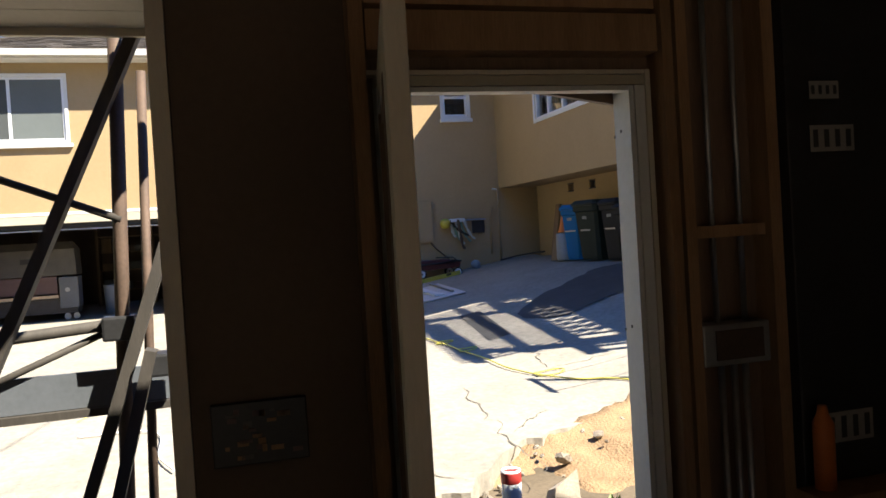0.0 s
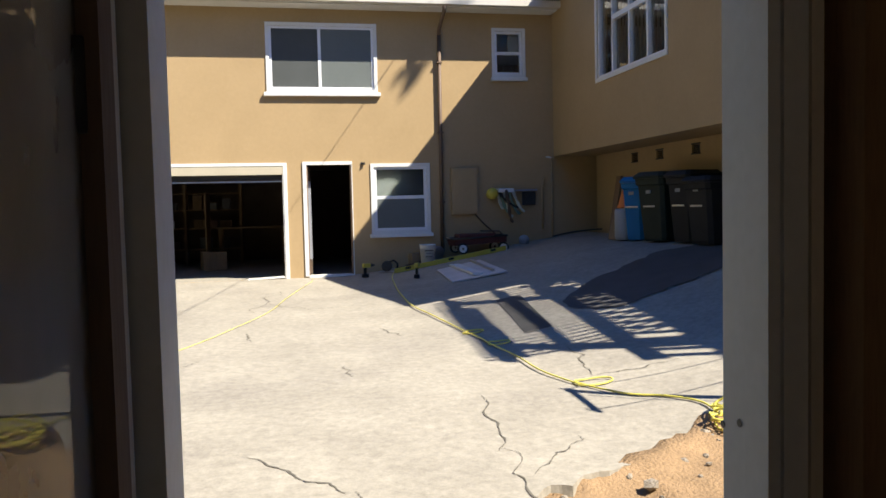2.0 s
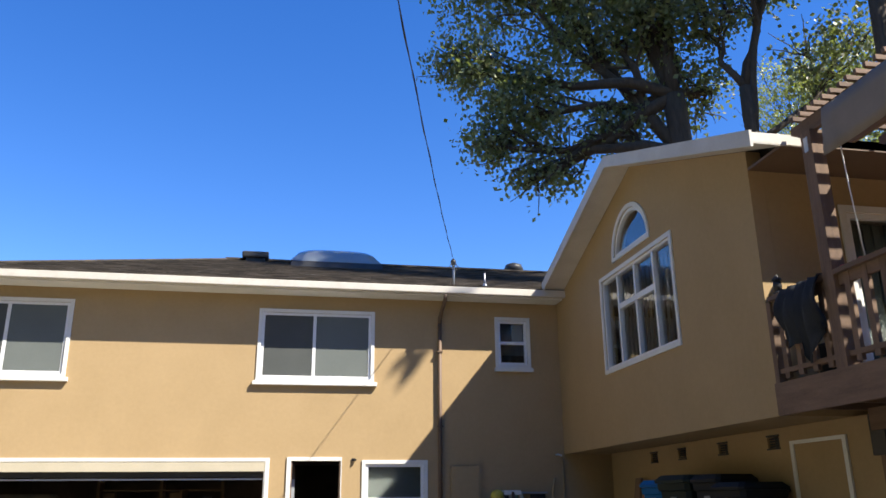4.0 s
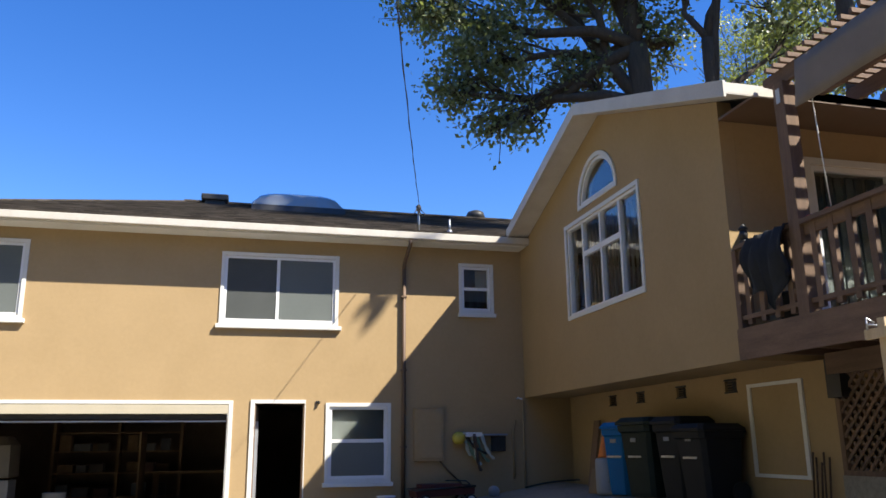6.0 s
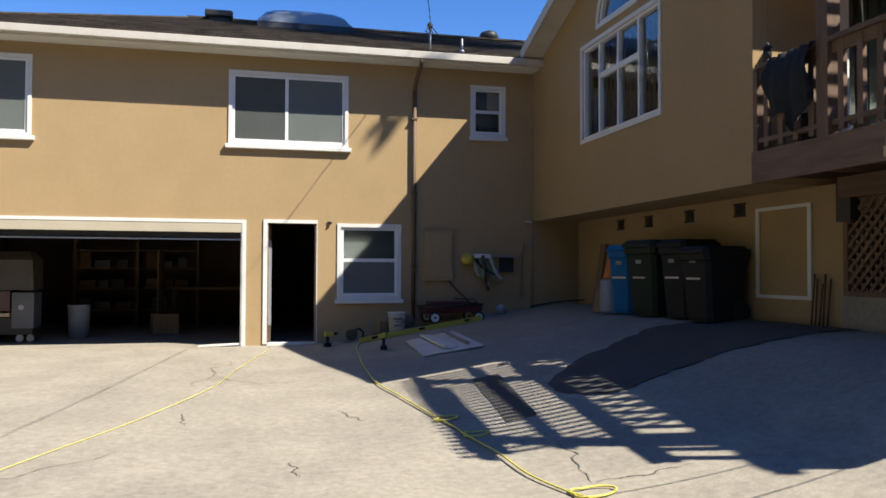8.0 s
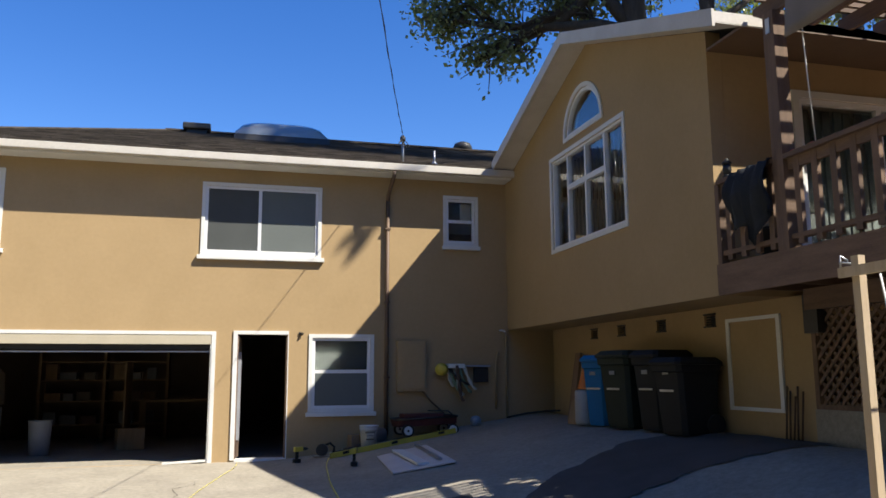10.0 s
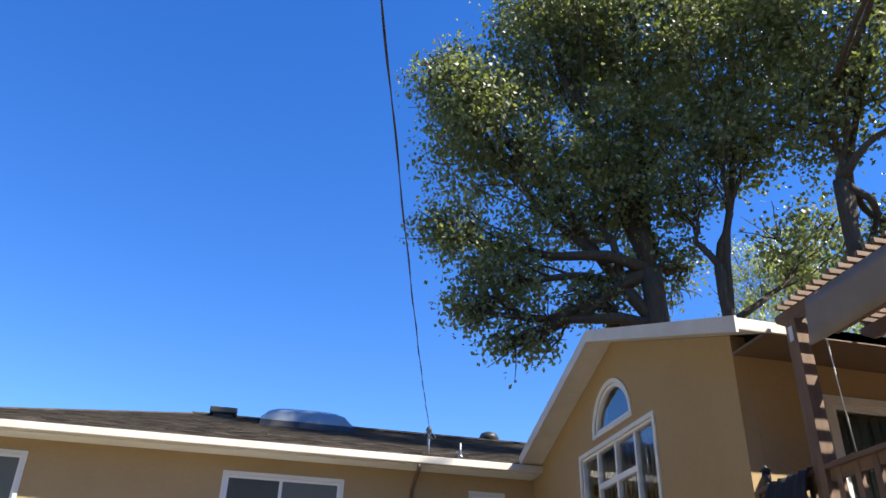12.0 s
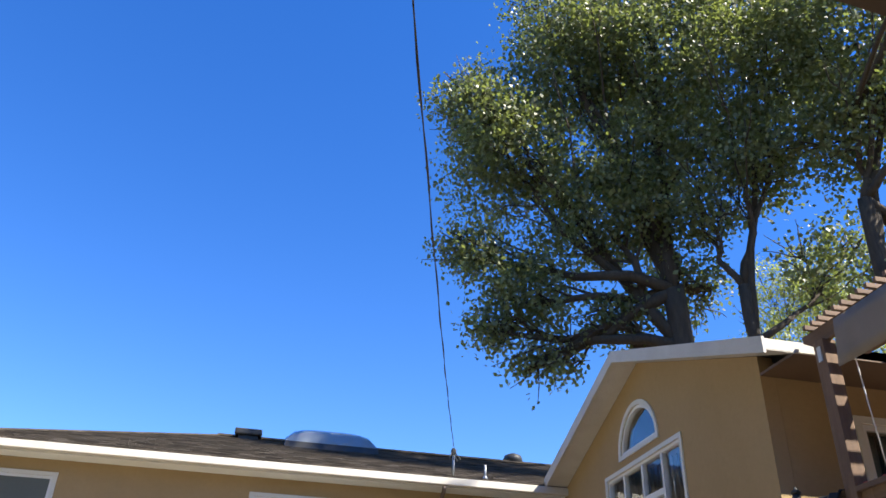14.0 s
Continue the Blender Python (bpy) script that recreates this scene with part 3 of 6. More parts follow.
panel = thing("access_panel", "tan access panel in a white frame on the lower wall", "hatch", kind="structure")
part("board", boxes((0.788, 0.797, -6.40, -5.56, 0.98, 1.945)), STUCCO, panel)
part("panel_frame", boxes((0.772, 0.797, -6.46, -5.50, 1.945, 1.985), (0.772, 0.797, -6.46, -5.50, 0.94, 0.98), (0.772, 0.797, -6.46, -6.40, 0.98, 1.945), (0.772, 0.797, -5.56, -5.50, 0.98, 1.945)), WHITE, panel, "white painted frame")
for u in VENTS:
    v = thing("crawl_vent", "dark metal crawl-space vent in the stucco wall", "vent", group="crawl-space vents", kind="structure")
    y = -u
    part("vent_frame", boxes((0.79, 0.81, y - 0.13, y + 0.13, 2.06, 2.08), (0.79, 0.81, y - 0.13, y + 0.13, 1.91, 1.93)), DARKMETAL, v)
    for j in range(4):
        part("slat", boxes((0.83, 0.84, y - 0.12, y + 0.12, 1.94 + 0.03 * j, 1.955 + 0.03 * j)), DARKMETAL, v)
    part("vent_box", boxes((0.90, 0.92, y - 0.12, y + 0.12, 1.93, 2.06)), DARKMETAL, v)

garage = thing("door_1", "open garage doorway with white casing and raised door", "garage door", kind="structure")
part("casing", boxes((-10.19, -5.10, -0.025, 0.0, 2.03, 2.085), (-5.165, -5.10, -0.025, 0.0, -0.05, 2.03)), WHITE, garage, "white casing")
part("header_board", boxes((-10.10, -5.165, -0.018, 0.0, 1.872, 2.03)), CREAM, garage, "cream painted header board")
part("jamb", boxes((-5.185, -5.155, -0.012, 0.20, -0.045, 1.87)), WHITE, garage)
part("door_edge", boxes((-10.1, -5.2, 0.10, 0.14, 1.79, 1.88)), DARKMETAL, garage, "raised door edge")
part("door_edge", boxes((-10.1, -5.2, 0.06, 0.09, 1.74, 1.765)), STEEL, garage)
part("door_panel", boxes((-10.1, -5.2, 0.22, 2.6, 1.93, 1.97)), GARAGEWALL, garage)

side_door = thing("door_2", "open side doorway with white casing beside the garage", "door", kind="structure")
part("casing", boxes((-4.82, -3.915, -0.025, 0.0, 2.04, 2.10), (-4.82, -4.75, -0.025, 0.0, 0.0, 2.04), (-3.93, -3.915, -0.012, 0.0, 0.0, 2.04)), WHITE, side_door, "white casing")
part("threshold", boxes((-4.75, -3.93, -0.03, 0.2, -0.03, 0.012)), WHITE, side_door)
part("jamb", boxes((-4.748, -4.73, 0.0, 0.2, 0.012, 2.03), (-3.95, -3.932, 0.0, 0.2, 0.012, 2.03)), PLANKSIDE, side_door)
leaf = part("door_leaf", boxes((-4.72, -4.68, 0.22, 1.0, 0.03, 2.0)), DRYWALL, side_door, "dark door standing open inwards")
part("door_edge", boxes((-4.727, -4.675, 0.205, 0.218, 0.3, 1.75)), GREYPLASTIC, side_door)

# ---- ground: yard slab, soil and the land beyond ----
land = bmesh.new()
gx = [-400, -120, -40, -24] + [-16 + 1.0 * i for i in range(13)] + [-3.5 + 0.5 * i for i in range(10)] + [3, 6, 10, 24, 40, 120, 400]
gy = [-400, -120, -40, -26] + [-19 + 1.0 * i for i in range(20)] + [6, 12.4, 24, 40, 120, 400]


def land_z(x, y):
    if y > 0 or x > 0.9:
        return ground_z(min(x, 0.9), min(y, 0.0)) - 0.16
    if x < -15:
        return -0.5
    return ground_z(x, max(y, -14.0)) - 0.14


grid = [[land.verts.new((x, y, land_z(x, y))) for x in gx] for y in gy]
for r0, r1 in zip(grid, grid[1:]):
    for i in range(len(gx) - 1):
        land.faces.new((r0[i], r0[i + 1], r1[i + 1], r1[i]))
solid("ground", land, EARTH, "dry brown soil around the yard", "ground", "structure")


def slab_edge(x):
    """Near edge of the driveway slab: broken away before the shed door, sound on the garage side."""
    base = -13.66 + 1.95 * smooth(-5.75, -5.35, x) + 0.75 * smooth(-4.7, -3.9, x) + 0.75 * smooth(-3.9, -2.4, x)
    jag = 0.16 * noise.noise((x * 2.1, 0.3, 4.0)) + 0.09 * noise.noise((x * 7.3, 2.0, 1.0)) + 0.04 * noise.noise((x * 19.0, 5.0, 2.0))
    return base + jag * smooth(-6.0, -5.2, x)


slab = bmesh.new()
xs = [-11.5 + 0.5 * i for i in range(10)] + [-6.9 + 0.055 * i for i in range(139)]
cols = []
for x in xs:
    e = slab_edge(x)
    col = []
    for k in range(29):
        y = e + (0.0 - e) * (k / 28) ** 1.2
        z = ground_z(x, y) + 0.012 * noise.noise((x * 0.7, y * 0.7, 0))
        col.append(slab.verts.new((x, y, z)))
    low = slab.verts.new((x, e + 0.03 * noise.noise((x * 9, 1, 1)), ground_z(x, e) - 0.15))
    cols.append([low] + col)
for a, b in zip(cols, cols[1:]):
    for i in range(len(a) - 1):
        f = slab.faces.new((a[i], b[i], b[i + 1], a[i + 1]))
        f.smooth = i > 1
solid("pavement", slab, CONCRETE, "sun-bleached cracked concrete driveway slab", "driveway", "structure")

# unseen plain hedges, added to close the yard, cut sky fill and darken reflections
solid("hedge", boxes((-16.0, -14.5, -33, 2, -0.8, 16.0)), HEDGE, "tall unseen dark hedge added at the side to cut sky light", "hedge", "structure")
solid("hedge", boxes((-14.5, 17, -34.5, -33, -0.8, 10.0)), HEDGE, "tall unseen dark hedge added behind the shed to cut sky light", "hedge", "structure")
solid("hedge", boxes((17.0, 18.5, -34.5, -9, -0.8, 13.0)), HEDGE, "tall unseen dark hedge added at the side to cut sky light", "hedge", "structure")

# ---- deck and pergola ----
DX, DZ, DEND = 0.0, 2.46, -10.70
deck = thing("deck", "raised weathered redwood deck beside the wing", "deck", kind="structure")
part("fascia", boxes((-0.035, 0.01, DEND, -6.60, 2.145, 2.462)), DECKWOOD, deck, "broad weathered fascia beam")
part("fascia", boxes((0.01, 4.2, DEND - 0.04, DEND, 2.145, 2.462)), DECKWOOD_X, deck)
plank = mesh_of("plank", boxes((0.012, 4.2, -0.068, 0.068, 0, 0.035)), DECKWOOD_X)
y = -6.70
while y > DEND + 0.05:
    p = new("plank", plank)
    p.parent = deck
    p.location = (0, y, DZ - 0.034)
    y -= 0.145
for k in range(7):
    yj = -6.75 - 0.56 * k
    part("joist", boxes((0.012, 4.2, yj - 0.02, yj + 0.02, 2.2, 2.42)), DECKWOOD_X, deck)
part("beam", boxes((0.70, 0.80, DEND, -6.95, 1.98, 2.19)), DECKWOOD, deck)
part("beam", boxes((0.72, 0.86, -7.10, -6.90, 1.75, 2.14)), DARKMETAL, deck, "dark post bracket")


def railing(y0, y1, x=0.03):
    r = thing("railing", "weathered redwood deck railing with square balusters", "railing", group="deck railings", kind="structure")
    part("top_rail", boxes((x - 0.06, x + 0.07, y0, y1, 3.30, 3.345)), DECKWOOD, r)
    part("top_rail", boxes((x - 0.012, x + 0.026, y0, y1, 3.20, 3.298)), DECKWOOD, r)
    part("bottom_rail", boxes((x - 0.02, x + 0.06, y0, y1, 2.555, 2.60)), DECKWOOD, r)
    n = max(2, int(round((y1 - y0) / 0.235)))
    for k in range(n):
        yc = y0 + (k + 0.5) * (y1 - y0) / n
        part("baluster", boxes((x - 0.018, x + 0.022, yc - 0.035, yc + 0.035, 2.50, 3.30)), DECKWOOD_Z, r)
    return r


railing(-7.55, -6.66)
railing(-10.0, -7.71)
railing(-10.60, -10.16)
newel = solid("newel_post", boxes((-0.01, 0.08, -6.66, -6.59, 2.46, 3.30), bevel=0.006), DECKWOOD_Z, "short redwood newel post at the wing corner", "post", "structure")

pergola = thing("pergola", "weathered redwood pergola with close-set top slats", "pergola", kind="structure")
for py in (-7.63, -10.08):
    for px in (0.02, 2.9):
        part("post", boxes((px - 0.045, px + 0.095, py - 0.075, py + 0.075, 2.46, 4.765), bevel=0.006), DECKWOOD_Z, pergola)
for bx in (0.06, 0.62, 1.07, 1.5, 2.95):
    # the longer beams run on unseen, added to carry the southern shade panels
    end = -12.1 if bx > 1.4 else DEND - 0.08
    bm = bmesh.new()
    loft(bm, [[(xx, -7.34, 4.86), (xx, -7.34, 4.93), (xx, end, 4.93), (xx, end, 4.77), (xx, -7.48, 4.77)] for xx in (bx - 0.02, bx + 0.025)])
    part("beam", bm, DECKWOOD, pergola)
slat = mesh_of("slat", boxes((-0.06, 3.3, -0.02, 0.02, 0, 0.045)), DECKWOOD_X)
y = -7.51
while y > DEND - 0.06:
    p = new("slat", slat)
    p.parent = pergola
    p.location = (random.uniform(-0.015, 0.015), y, 4.932)
    y -= 0.118
part("shade_panel", boxes((1.74, 3.3, -10.86, -7.53, 4.982, 5.00), (1.49, 1.74, -8.5, -7.53, 4.982, 5.00)), SHADECLOTH, pergola, "brown roofing panel laid over the slats")
# unseen panels added beyond the deck to cast its shadow, with gaps for slivers
for y0, y1 in ((-11.46, -11.04), (-12.0, -11.66)):
    part("shade_panel", boxes((1.47, 3.3, y0, y1, 4.935, 4.953)), SHADECLOTH, pergola)
part("bracket", boxes((-0.032, -0.024, -7.66, -7.60, 4.55, 4.70)), STEEL, pergola, "galvanised bracket")
cloth = bmesh.new()
rows = []
for i in range(14):
    yy = -7.93 - i * 0.2
    rows.append([cloth.verts.new((-0.045 - 0.02 * noise.noise((yy * 1.3, j * 0.5, 0)), yy + 0.06 * j / 4, 4.86 - 0.115 * j - 0.03 * noise.noise((yy, 3, 0)) * j / 4)) for j in range(5)])
for a, b in zip(rows, rows[1:]):
    for i in range(4):
        f = cloth.faces.new((a[i], a[i + 1], b[i + 1], b[i]))
        f.smooth = True
shade = solid("shade_cloth", cloth, SHADECLOTH, "brown shade cloth hanging from the pergola beam", "shade cloth")
md = shade.modifiers.new("thick", "SOLIDIFY")
md.thickness = 0.006

jacket = bmesh.new()
rows = []
for i in range(15):
    yy = -6.92 - i * 0.045
    row = []
    for j in range(12):
        s = j / 11
        drop = 0.04 + (0.70 + 0.09 * math.sin(i * 0.9 + 1.0)) * s * (0.45 + 0.55 * math.sin(math.pi * (i + 2) / 18))
        x = -0.045 - 0.07 * math.sin(math.pi * min(1, s * 1.2)) - 0.035 * math.sin(i * 1.9 + j * 0.3)
        row.append(jacket.verts.new((x, yy + 0.05 * s * math.sin(i), 3.39 - drop)))
    rows.append(row)
for a, b in zip(rows, rows[1:]):
    for i in range(11):
        f = jacket.faces.new((a[i], a[i + 1], b[i + 1], b[i]))
        f.smooth = True
over = [[(0.10, -6.92 - i * 0.045, 3.30), (0.02, -6.92 - i * 0.045, 3.365)] for i in range(15)]
ov = [[jacket.verts.new(p) for p in r] for r in over]
for k in range(14):
    jacket.faces.new((ov[k][0], ov[k][1], ov[k + 1][1], ov[k + 1][0]))
    jacket.faces.new((ov[k][1], rows[k][0], rows[k + 1][0], ov[k + 1][1]))
jk = solid("jacket", jacket, NAVYCLOTH, "dark jacket draped over the deck railing", "clothing")
md = jk.modifiers.new("thick", "SOLIDIFY")
md.thickness = 0.012

towel = bmesh.new()
rows = [[towel.verts.new((0.0 + 0.03 * j, -7.75 - 0.05 * i, 3.35 + 0.018 * math.sin(i * 1.3 + j))) for j in range(4)] for i in range(10)]
for a, b in zip(rows, rows[1:]):
    for i in range(3):
        towel.faces.new((a[i], a[i + 1], b[i + 1], b[i]))
tw = solid("towel", towel, REDCLOTH, "dull red cloth lying on the deck railing", "cloth")
md = tw.modifiers.new("thick", "SOLIDIFY")
md.thickness = 0.02

lantern = thing("lantern", "small dark lantern standing on the deck railing", "lantern", at=(0.03, -6.78, 3.347))
bm = bmesh.new()
lathe(bm, [(0.045, 0), (0.05, 0.02), (0.035, 0.03), (0.035, 0.035)], 12)
part("base", bm, DARKMETAL, lantern)
bm = bmesh.new()
lathe(bm, [(0.036, 0.036), (0.045, 0.09), (0.036, 0.145)], 12)
part("globe", bm, DARKMETAL, lantern)
bm = bmesh.new()
lathe(bm, [(0.05, 0.146), (0.052, 0.16), (0.02, 0.19), (0.012, 0.21)], 12)
part("lid", bm, DARKMETAL, lantern)

chair = thing("patio_chair", "dark patio chair standing on the deck", "chair", at=(0.75, -8.45, DZ + 0.002), turn=20)
part("seat", boxes((-0.25, 0.25, -0.25, 0.25, 0.42, 0.46), bevel=0.01), NAVYCLOTH, chair)
part("backrest", boxes((0.22, 0.26, -0.25, 0.25, 0.5, 0.92), bevel=0.01), NAVYCLOTH, chair)
for sx in (-0.22, 0.22):
    for sy in (-0.22, 0.22):
        part("leg", boxes((sx - 0.015, sx + 0.015, sy - 0.015, sy + 0.015, 0, 0.42 if sx < 0 else 0.9)), STEEL, chair)
tubbin = thing("storage_tub", "dark blue plastic tub standing on the deck", "tub", at=(0.32, -7.15, DZ + 0.002))
bm = bmesh.new()
lathe(bm, [(0.17, 0), (0.21, 0.26), (0.225, 0.27), (0.225, 0.30), (0.19, 0.30), (0.18, 0.05)], 18)
part("tub", bm, NAVYCLOTH, tubbin)

# ---- lattice and low wall under the deck ----
solid("wall_planter", boxes((0.78, 0.98, DEND, -6.905, -0.3, 1.0)), CONCRETE, "low grey concrete wall under the deck", "wall", "structure")
lattice = thing("lattice", "dark diagonal wooden lattice closing the space under the deck", "lattice", kind="structure")
part("lattice_frame", boxes((0.80, 0.86, -6.96, -6.90, 1.0, 2.14), (0.80, 0.86, DEND, -6.96, 1.0, 1.05), (0.80, 0.86, DEND, -6.96, 2.09, 2.14)), DECKWOOD_Z, lattice)
y0 = -6.96
for k in range(46):
    for sgn, x in ((1, 0.815), (-1, 0.828)):
        ya = y0 - 0.12 * k + (1.04 if sgn > 0 else 0)
        yb = ya - sgn * 1.04
        za, zb = 1.05, 2.09
        lo, hi = DEND + 0.02, y0
        pts = []
        for yy, zz in ((ya, za), (yb, zb)):
            pts.append([yy, zz])
        (p, q) = pts
        for a, b in ((p, q), (q, p)):
            if a[0] > hi:
                t = (hi - b[0]) / (a[0] - b[0])
                a[1] = b[1] + t * (a[1] - b[1])
                a[0] = hi
            if a[0] < lo:
                t = (lo - b[0]) / (a[0] - b[0])
                a[1] = b[1] + t * (a[1] - b[1])
                a[0] = lo
        if abs(p[0] - q[0]) > 0.05 and lo <= min(p[0], q[0]) and max(p[0], q[0]) <= hi + 1e-6 and min(p[1], q[1]) > 0.9:
            part("lath", bar(bmesh.new(), (x, p[0], p[1]), (x, q[0], q[1]), 0.036, 0.011, up=(1, 0, 0)), DECKWOOD_Z, lattice)
solid("wall_underdeck", boxes((2.4, 2.5, DEND, -6.9, -0.3, 2.3)), PLANKSIDE, "dark wall at the back of the space under the deck", "wall", "structure")

# ---- roof furniture and wires ----
def on_roof(y):
    return 5.02 + SLOPE * (y + 0.44) + 0.02


sky = thing("skylight", "low domed acrylic skylight on the shingle roof", "skylight", at=(-3.92, 3.9, on_roof(3.9)), turn=0)
bm = bmesh.new()
loft(bm, [[(sx * 1.05, sy * 0.6, -0.1 + SLOPE * sy * 0.6) for sx, sy in ((-1, -1), (1, -1), (1, 1), (-1, 1))], [(sx * 1.0, sy * 0.55, 0.12 + SLOPE * sy * 0.55) for sx, sy in ((-1, -1), (1, -1), (1, 1), (-1, 1))]])
part("curb", bm, DARKMETAL, sky)
bm = bmesh.new()
rows = []
for j in range(9):
    rows.append([])
    for i in range(13):
        u, v = -1 + 2 * i / 12, -1 + 2 * j / 8
        rows[-1].append(bm.verts.new((u * 1.0, v * 0.55, 0.125 + SLOPE * v * 0.55 + 0.24 * (1 - u ** 4) ** 0.6 * (1 - v ** 4) ** 0.6)))
for a, b in zip(rows, rows[1:]):
    for i in range(12):
        f = bm.faces.new((a[i], a[i + 1], b[i + 1], b[i]))
        f.smooth = True
part("dome", bm, SKYLIGHTDOME, sky, "smoky grey-blue acrylic dome")
rv = thing("roof_vent", "low dark metal box vent on the roof", "vent", at=(-5.76, 4.45, on_roof(4.45) - 0.02))
part("cap", boxes((-0.30, 0.30, -0.22, 0.22, 0.06, 0.20), bevel=0.03), DARKMETAL, rv)
part("base", boxes((-0.22, 0.22, -0.15, 0.15, -0.2, 0.06)), DARKMETAL, rv)
tv = thing("turbine_vent", "round dark turbine vent on the roof", "vent", at=(0.60, 4.85, 6.75))
bm = bmesh.new()
lathe(bm, [(0.12, -0.1), (0.12, 0.08), (0.2, 0.12), (0.25, 0.22), (0.2, 0.33), (0.08, 0.38)], 18)
part("head", bm, DARKMETAL, tv)
mast = thing("service_mast", "grey electrical service mast rising through the eave", "mast", at=(-2.02, -0.30, 0))
bm = bmesh.new()
tube(bm, [(0, 0, 5.02), (0, 0, 5.50)], 0.022)
part("pipe", bm, STEEL, mast)
bm = bmesh.new()
lathe(bm, [(0.03, 5.46), (0.05, 5.49), (0.05, 5.54), (0.02, 5.58)], 12)
part("weather_head", bm, DARKMETAL, mast)
bm = bmesh.new()
tube(bm, [(0.02, -0.02, 5.5), (0.1, -0.12, 5.36), (0.03, -0.2, 5.30), (-0.05, -0.12, 5.48)], 0.009)
tube(bm, [(-0.03, -0.02, 5.5), (-0.1, -0.1, 5.38), (-0.03, -0.16, 5.33), (-0.04, -0.12, 5.47)], 0.009)
part("drip_loop", bm, RUBBER, mast)
pv = thing("vent_pipe", "thin grey plumbing vent pipe above the eave", "pipe", at=(-1.43, -0.25, 0))
bm = bmesh.new()
tube(bm, [(0, 0, 5.06), (0, 0, 5.35)], 0.02)
part("pipe", bm, STEEL, pv)
bm = bmesh.new()
lathe(bm, [(0.07, 5.08), (0.022, 5.16)], 12)
part("flashing", bm, STEEL, pv)


def hanging(a, b, sag, n=24):
    a, b = Vector(a), Vector(b)
    return [a.lerp(b, i / n) - Vector((0, 0, sag * 4 * (i / n) * (1 - i / n))) for i in range(n + 1)]


bm = bmesh.new()
main = hanging((-2.03, -0.42, 5.50), (-5.40, -14.35, 4.02), 0.28, 60)
tube(bm, main, 0.0045, 6)
tube(bm, [p + Vector((0.007 * math.cos(i * 0.9), 0, 0.007 * math.sin(i * 0.9))) for i, p in enumerate(main)], 0.0035, 6)
solid("service_cable", bm, RUBBER, "twisted black overhead service cable", "cable")
bm = bmesh.new()
tube(bm, [(-5.40, -14.38, 2.5), (-5.40, -14.38, 4.1)], 0.03)
solid("cable_mast", bm, STEEL, "grey steel mast on the shed roof holding the cable", "mast")

down = thing("downspout", "brown downspout running down the stucco wall", "downspout")
bm = bmesh.new()
tube(bm, [(-2.21, -0.5, 4.86), (-2.21, -0.49, 4.78), (-2.225, -0.30, 4.66), (-2.235, -0.08, 4.52), (-2.235, -0.05, 4.42)], 0.035, 10)
part("elbow", bm, BROWNPIPE, down)
bm = bmesh.new()
tube(bm, [(-2.235, -0.05, 4.42), (-2.25, -0.05, 0.36)], 0.037, 10)
part("pipe", bm, BROWNPIPE, down)
for z in (1.3, 2.6, 3.9):
    part("strap", boxes((-2.29, -2.19, -0.095, -0.002, z, z + 0.03)), BROWNPIPE, down)

# ---- things on and beside the front wall ----
eb = thing("meter_cabinet", "tan painted electrical cabinet on the stucco wall", "cabinet")
part("cabinet", boxes((-2.06, -1.54, -0.085, -0.001, 1.07, 1.95), bevel=0.008), STUCCO, eb)
part("cover", boxes((-2.02, -1.58, -0.098, -0.087, 1.12, 1.90), bevel=0.004), STUCCO, eb)
bm = bmesh.new()
tube(bm, [(-1.6, -0.03, 1.07), (-1.45, -0.03, 0.9), (-1.25, -0.03, 0.72), (-1.1, -0.03, 0.55)], 0.014, 6)
part("conduit", bm, BROWNPIPE, eb)
fl = thing("floodlight", "small dark lamp fixed above the side door", "wall lamp", at=(-3.72, 0, 2.06))
part("bracket", boxes((-0.03, 0.03, -0.02, -0.001, -0.02, 0.02)), DARKMETAL, fl)
bm = bmesh.new()
tube(bm, [(0.0, -0.02, 0.0), (0.03, -0.05, -0.01)], [0.014, 0.024], 10)
part("lamp_head", bm, DARKMETAL, fl)

reel = thing("hose_reel", "wall-mounted hose hanger with hanging green and pale hose loops", "hose hanger", at=(-0.90, -0.002, 1.47))
part("bracket", boxes((-0.28, 0.02, -0.22, 0.0, 0.0, 0.075), bevel=0.01), WHITEPLASTIC, reel)
part("rail", boxes((0.02, 0.52, -0.12, 0.0, 0.02, 0.05)), GREYPLASTIC, reel)
part("plate", boxes((0.24, 0.50, -0.05, 0.0, -0.25, 0.01)), DARKMETAL, reel)
for k, (x0, wid, drop, mat) in enumerate(((-0.27, 0.10, 0.36, HOSEGREY), (-0.22, 0.16, 0.44, HOSE), (-0.14, 0.14, 0.52, HOSEGREY), (-0.06, 0.20, 0.47, HOSE), (-0.26, 0.36, 0.34, RUBBER), (0.02, 0.20, 0.42, HOSEGREY), (-0.12, 0.10, 0.62, RUST))):
    bm = bmesh.new()
    pts = [(x0 + wid * (0.5 - 0.5 * math.cos(2 * math.pi * t / 18)) + 0.02 * math.sin(t), -0.10 - 0.02 * k, 0.05 - drop * math.sin(math.pi * t / 18)) for t in range(19)]
    tube(bm, pts, 0.017, 7)
    part("hose_loop", bm, mat, reel)
noz = bmesh.new()
lathe(noz, [(0.03, -0.11), (0.095, -0.09), (0.11, -0.02), (0.11, 0.05), (0.07, 0.09), (0.03, 0.1)], 14)
nz = solid("yellow_funnel", noz, YELLOW, "round yellow plastic float hanging on the wall", "float", m=pose(-1.28, -0.115, 1.45, 90, 0, 0))
bm = bmesh.new()
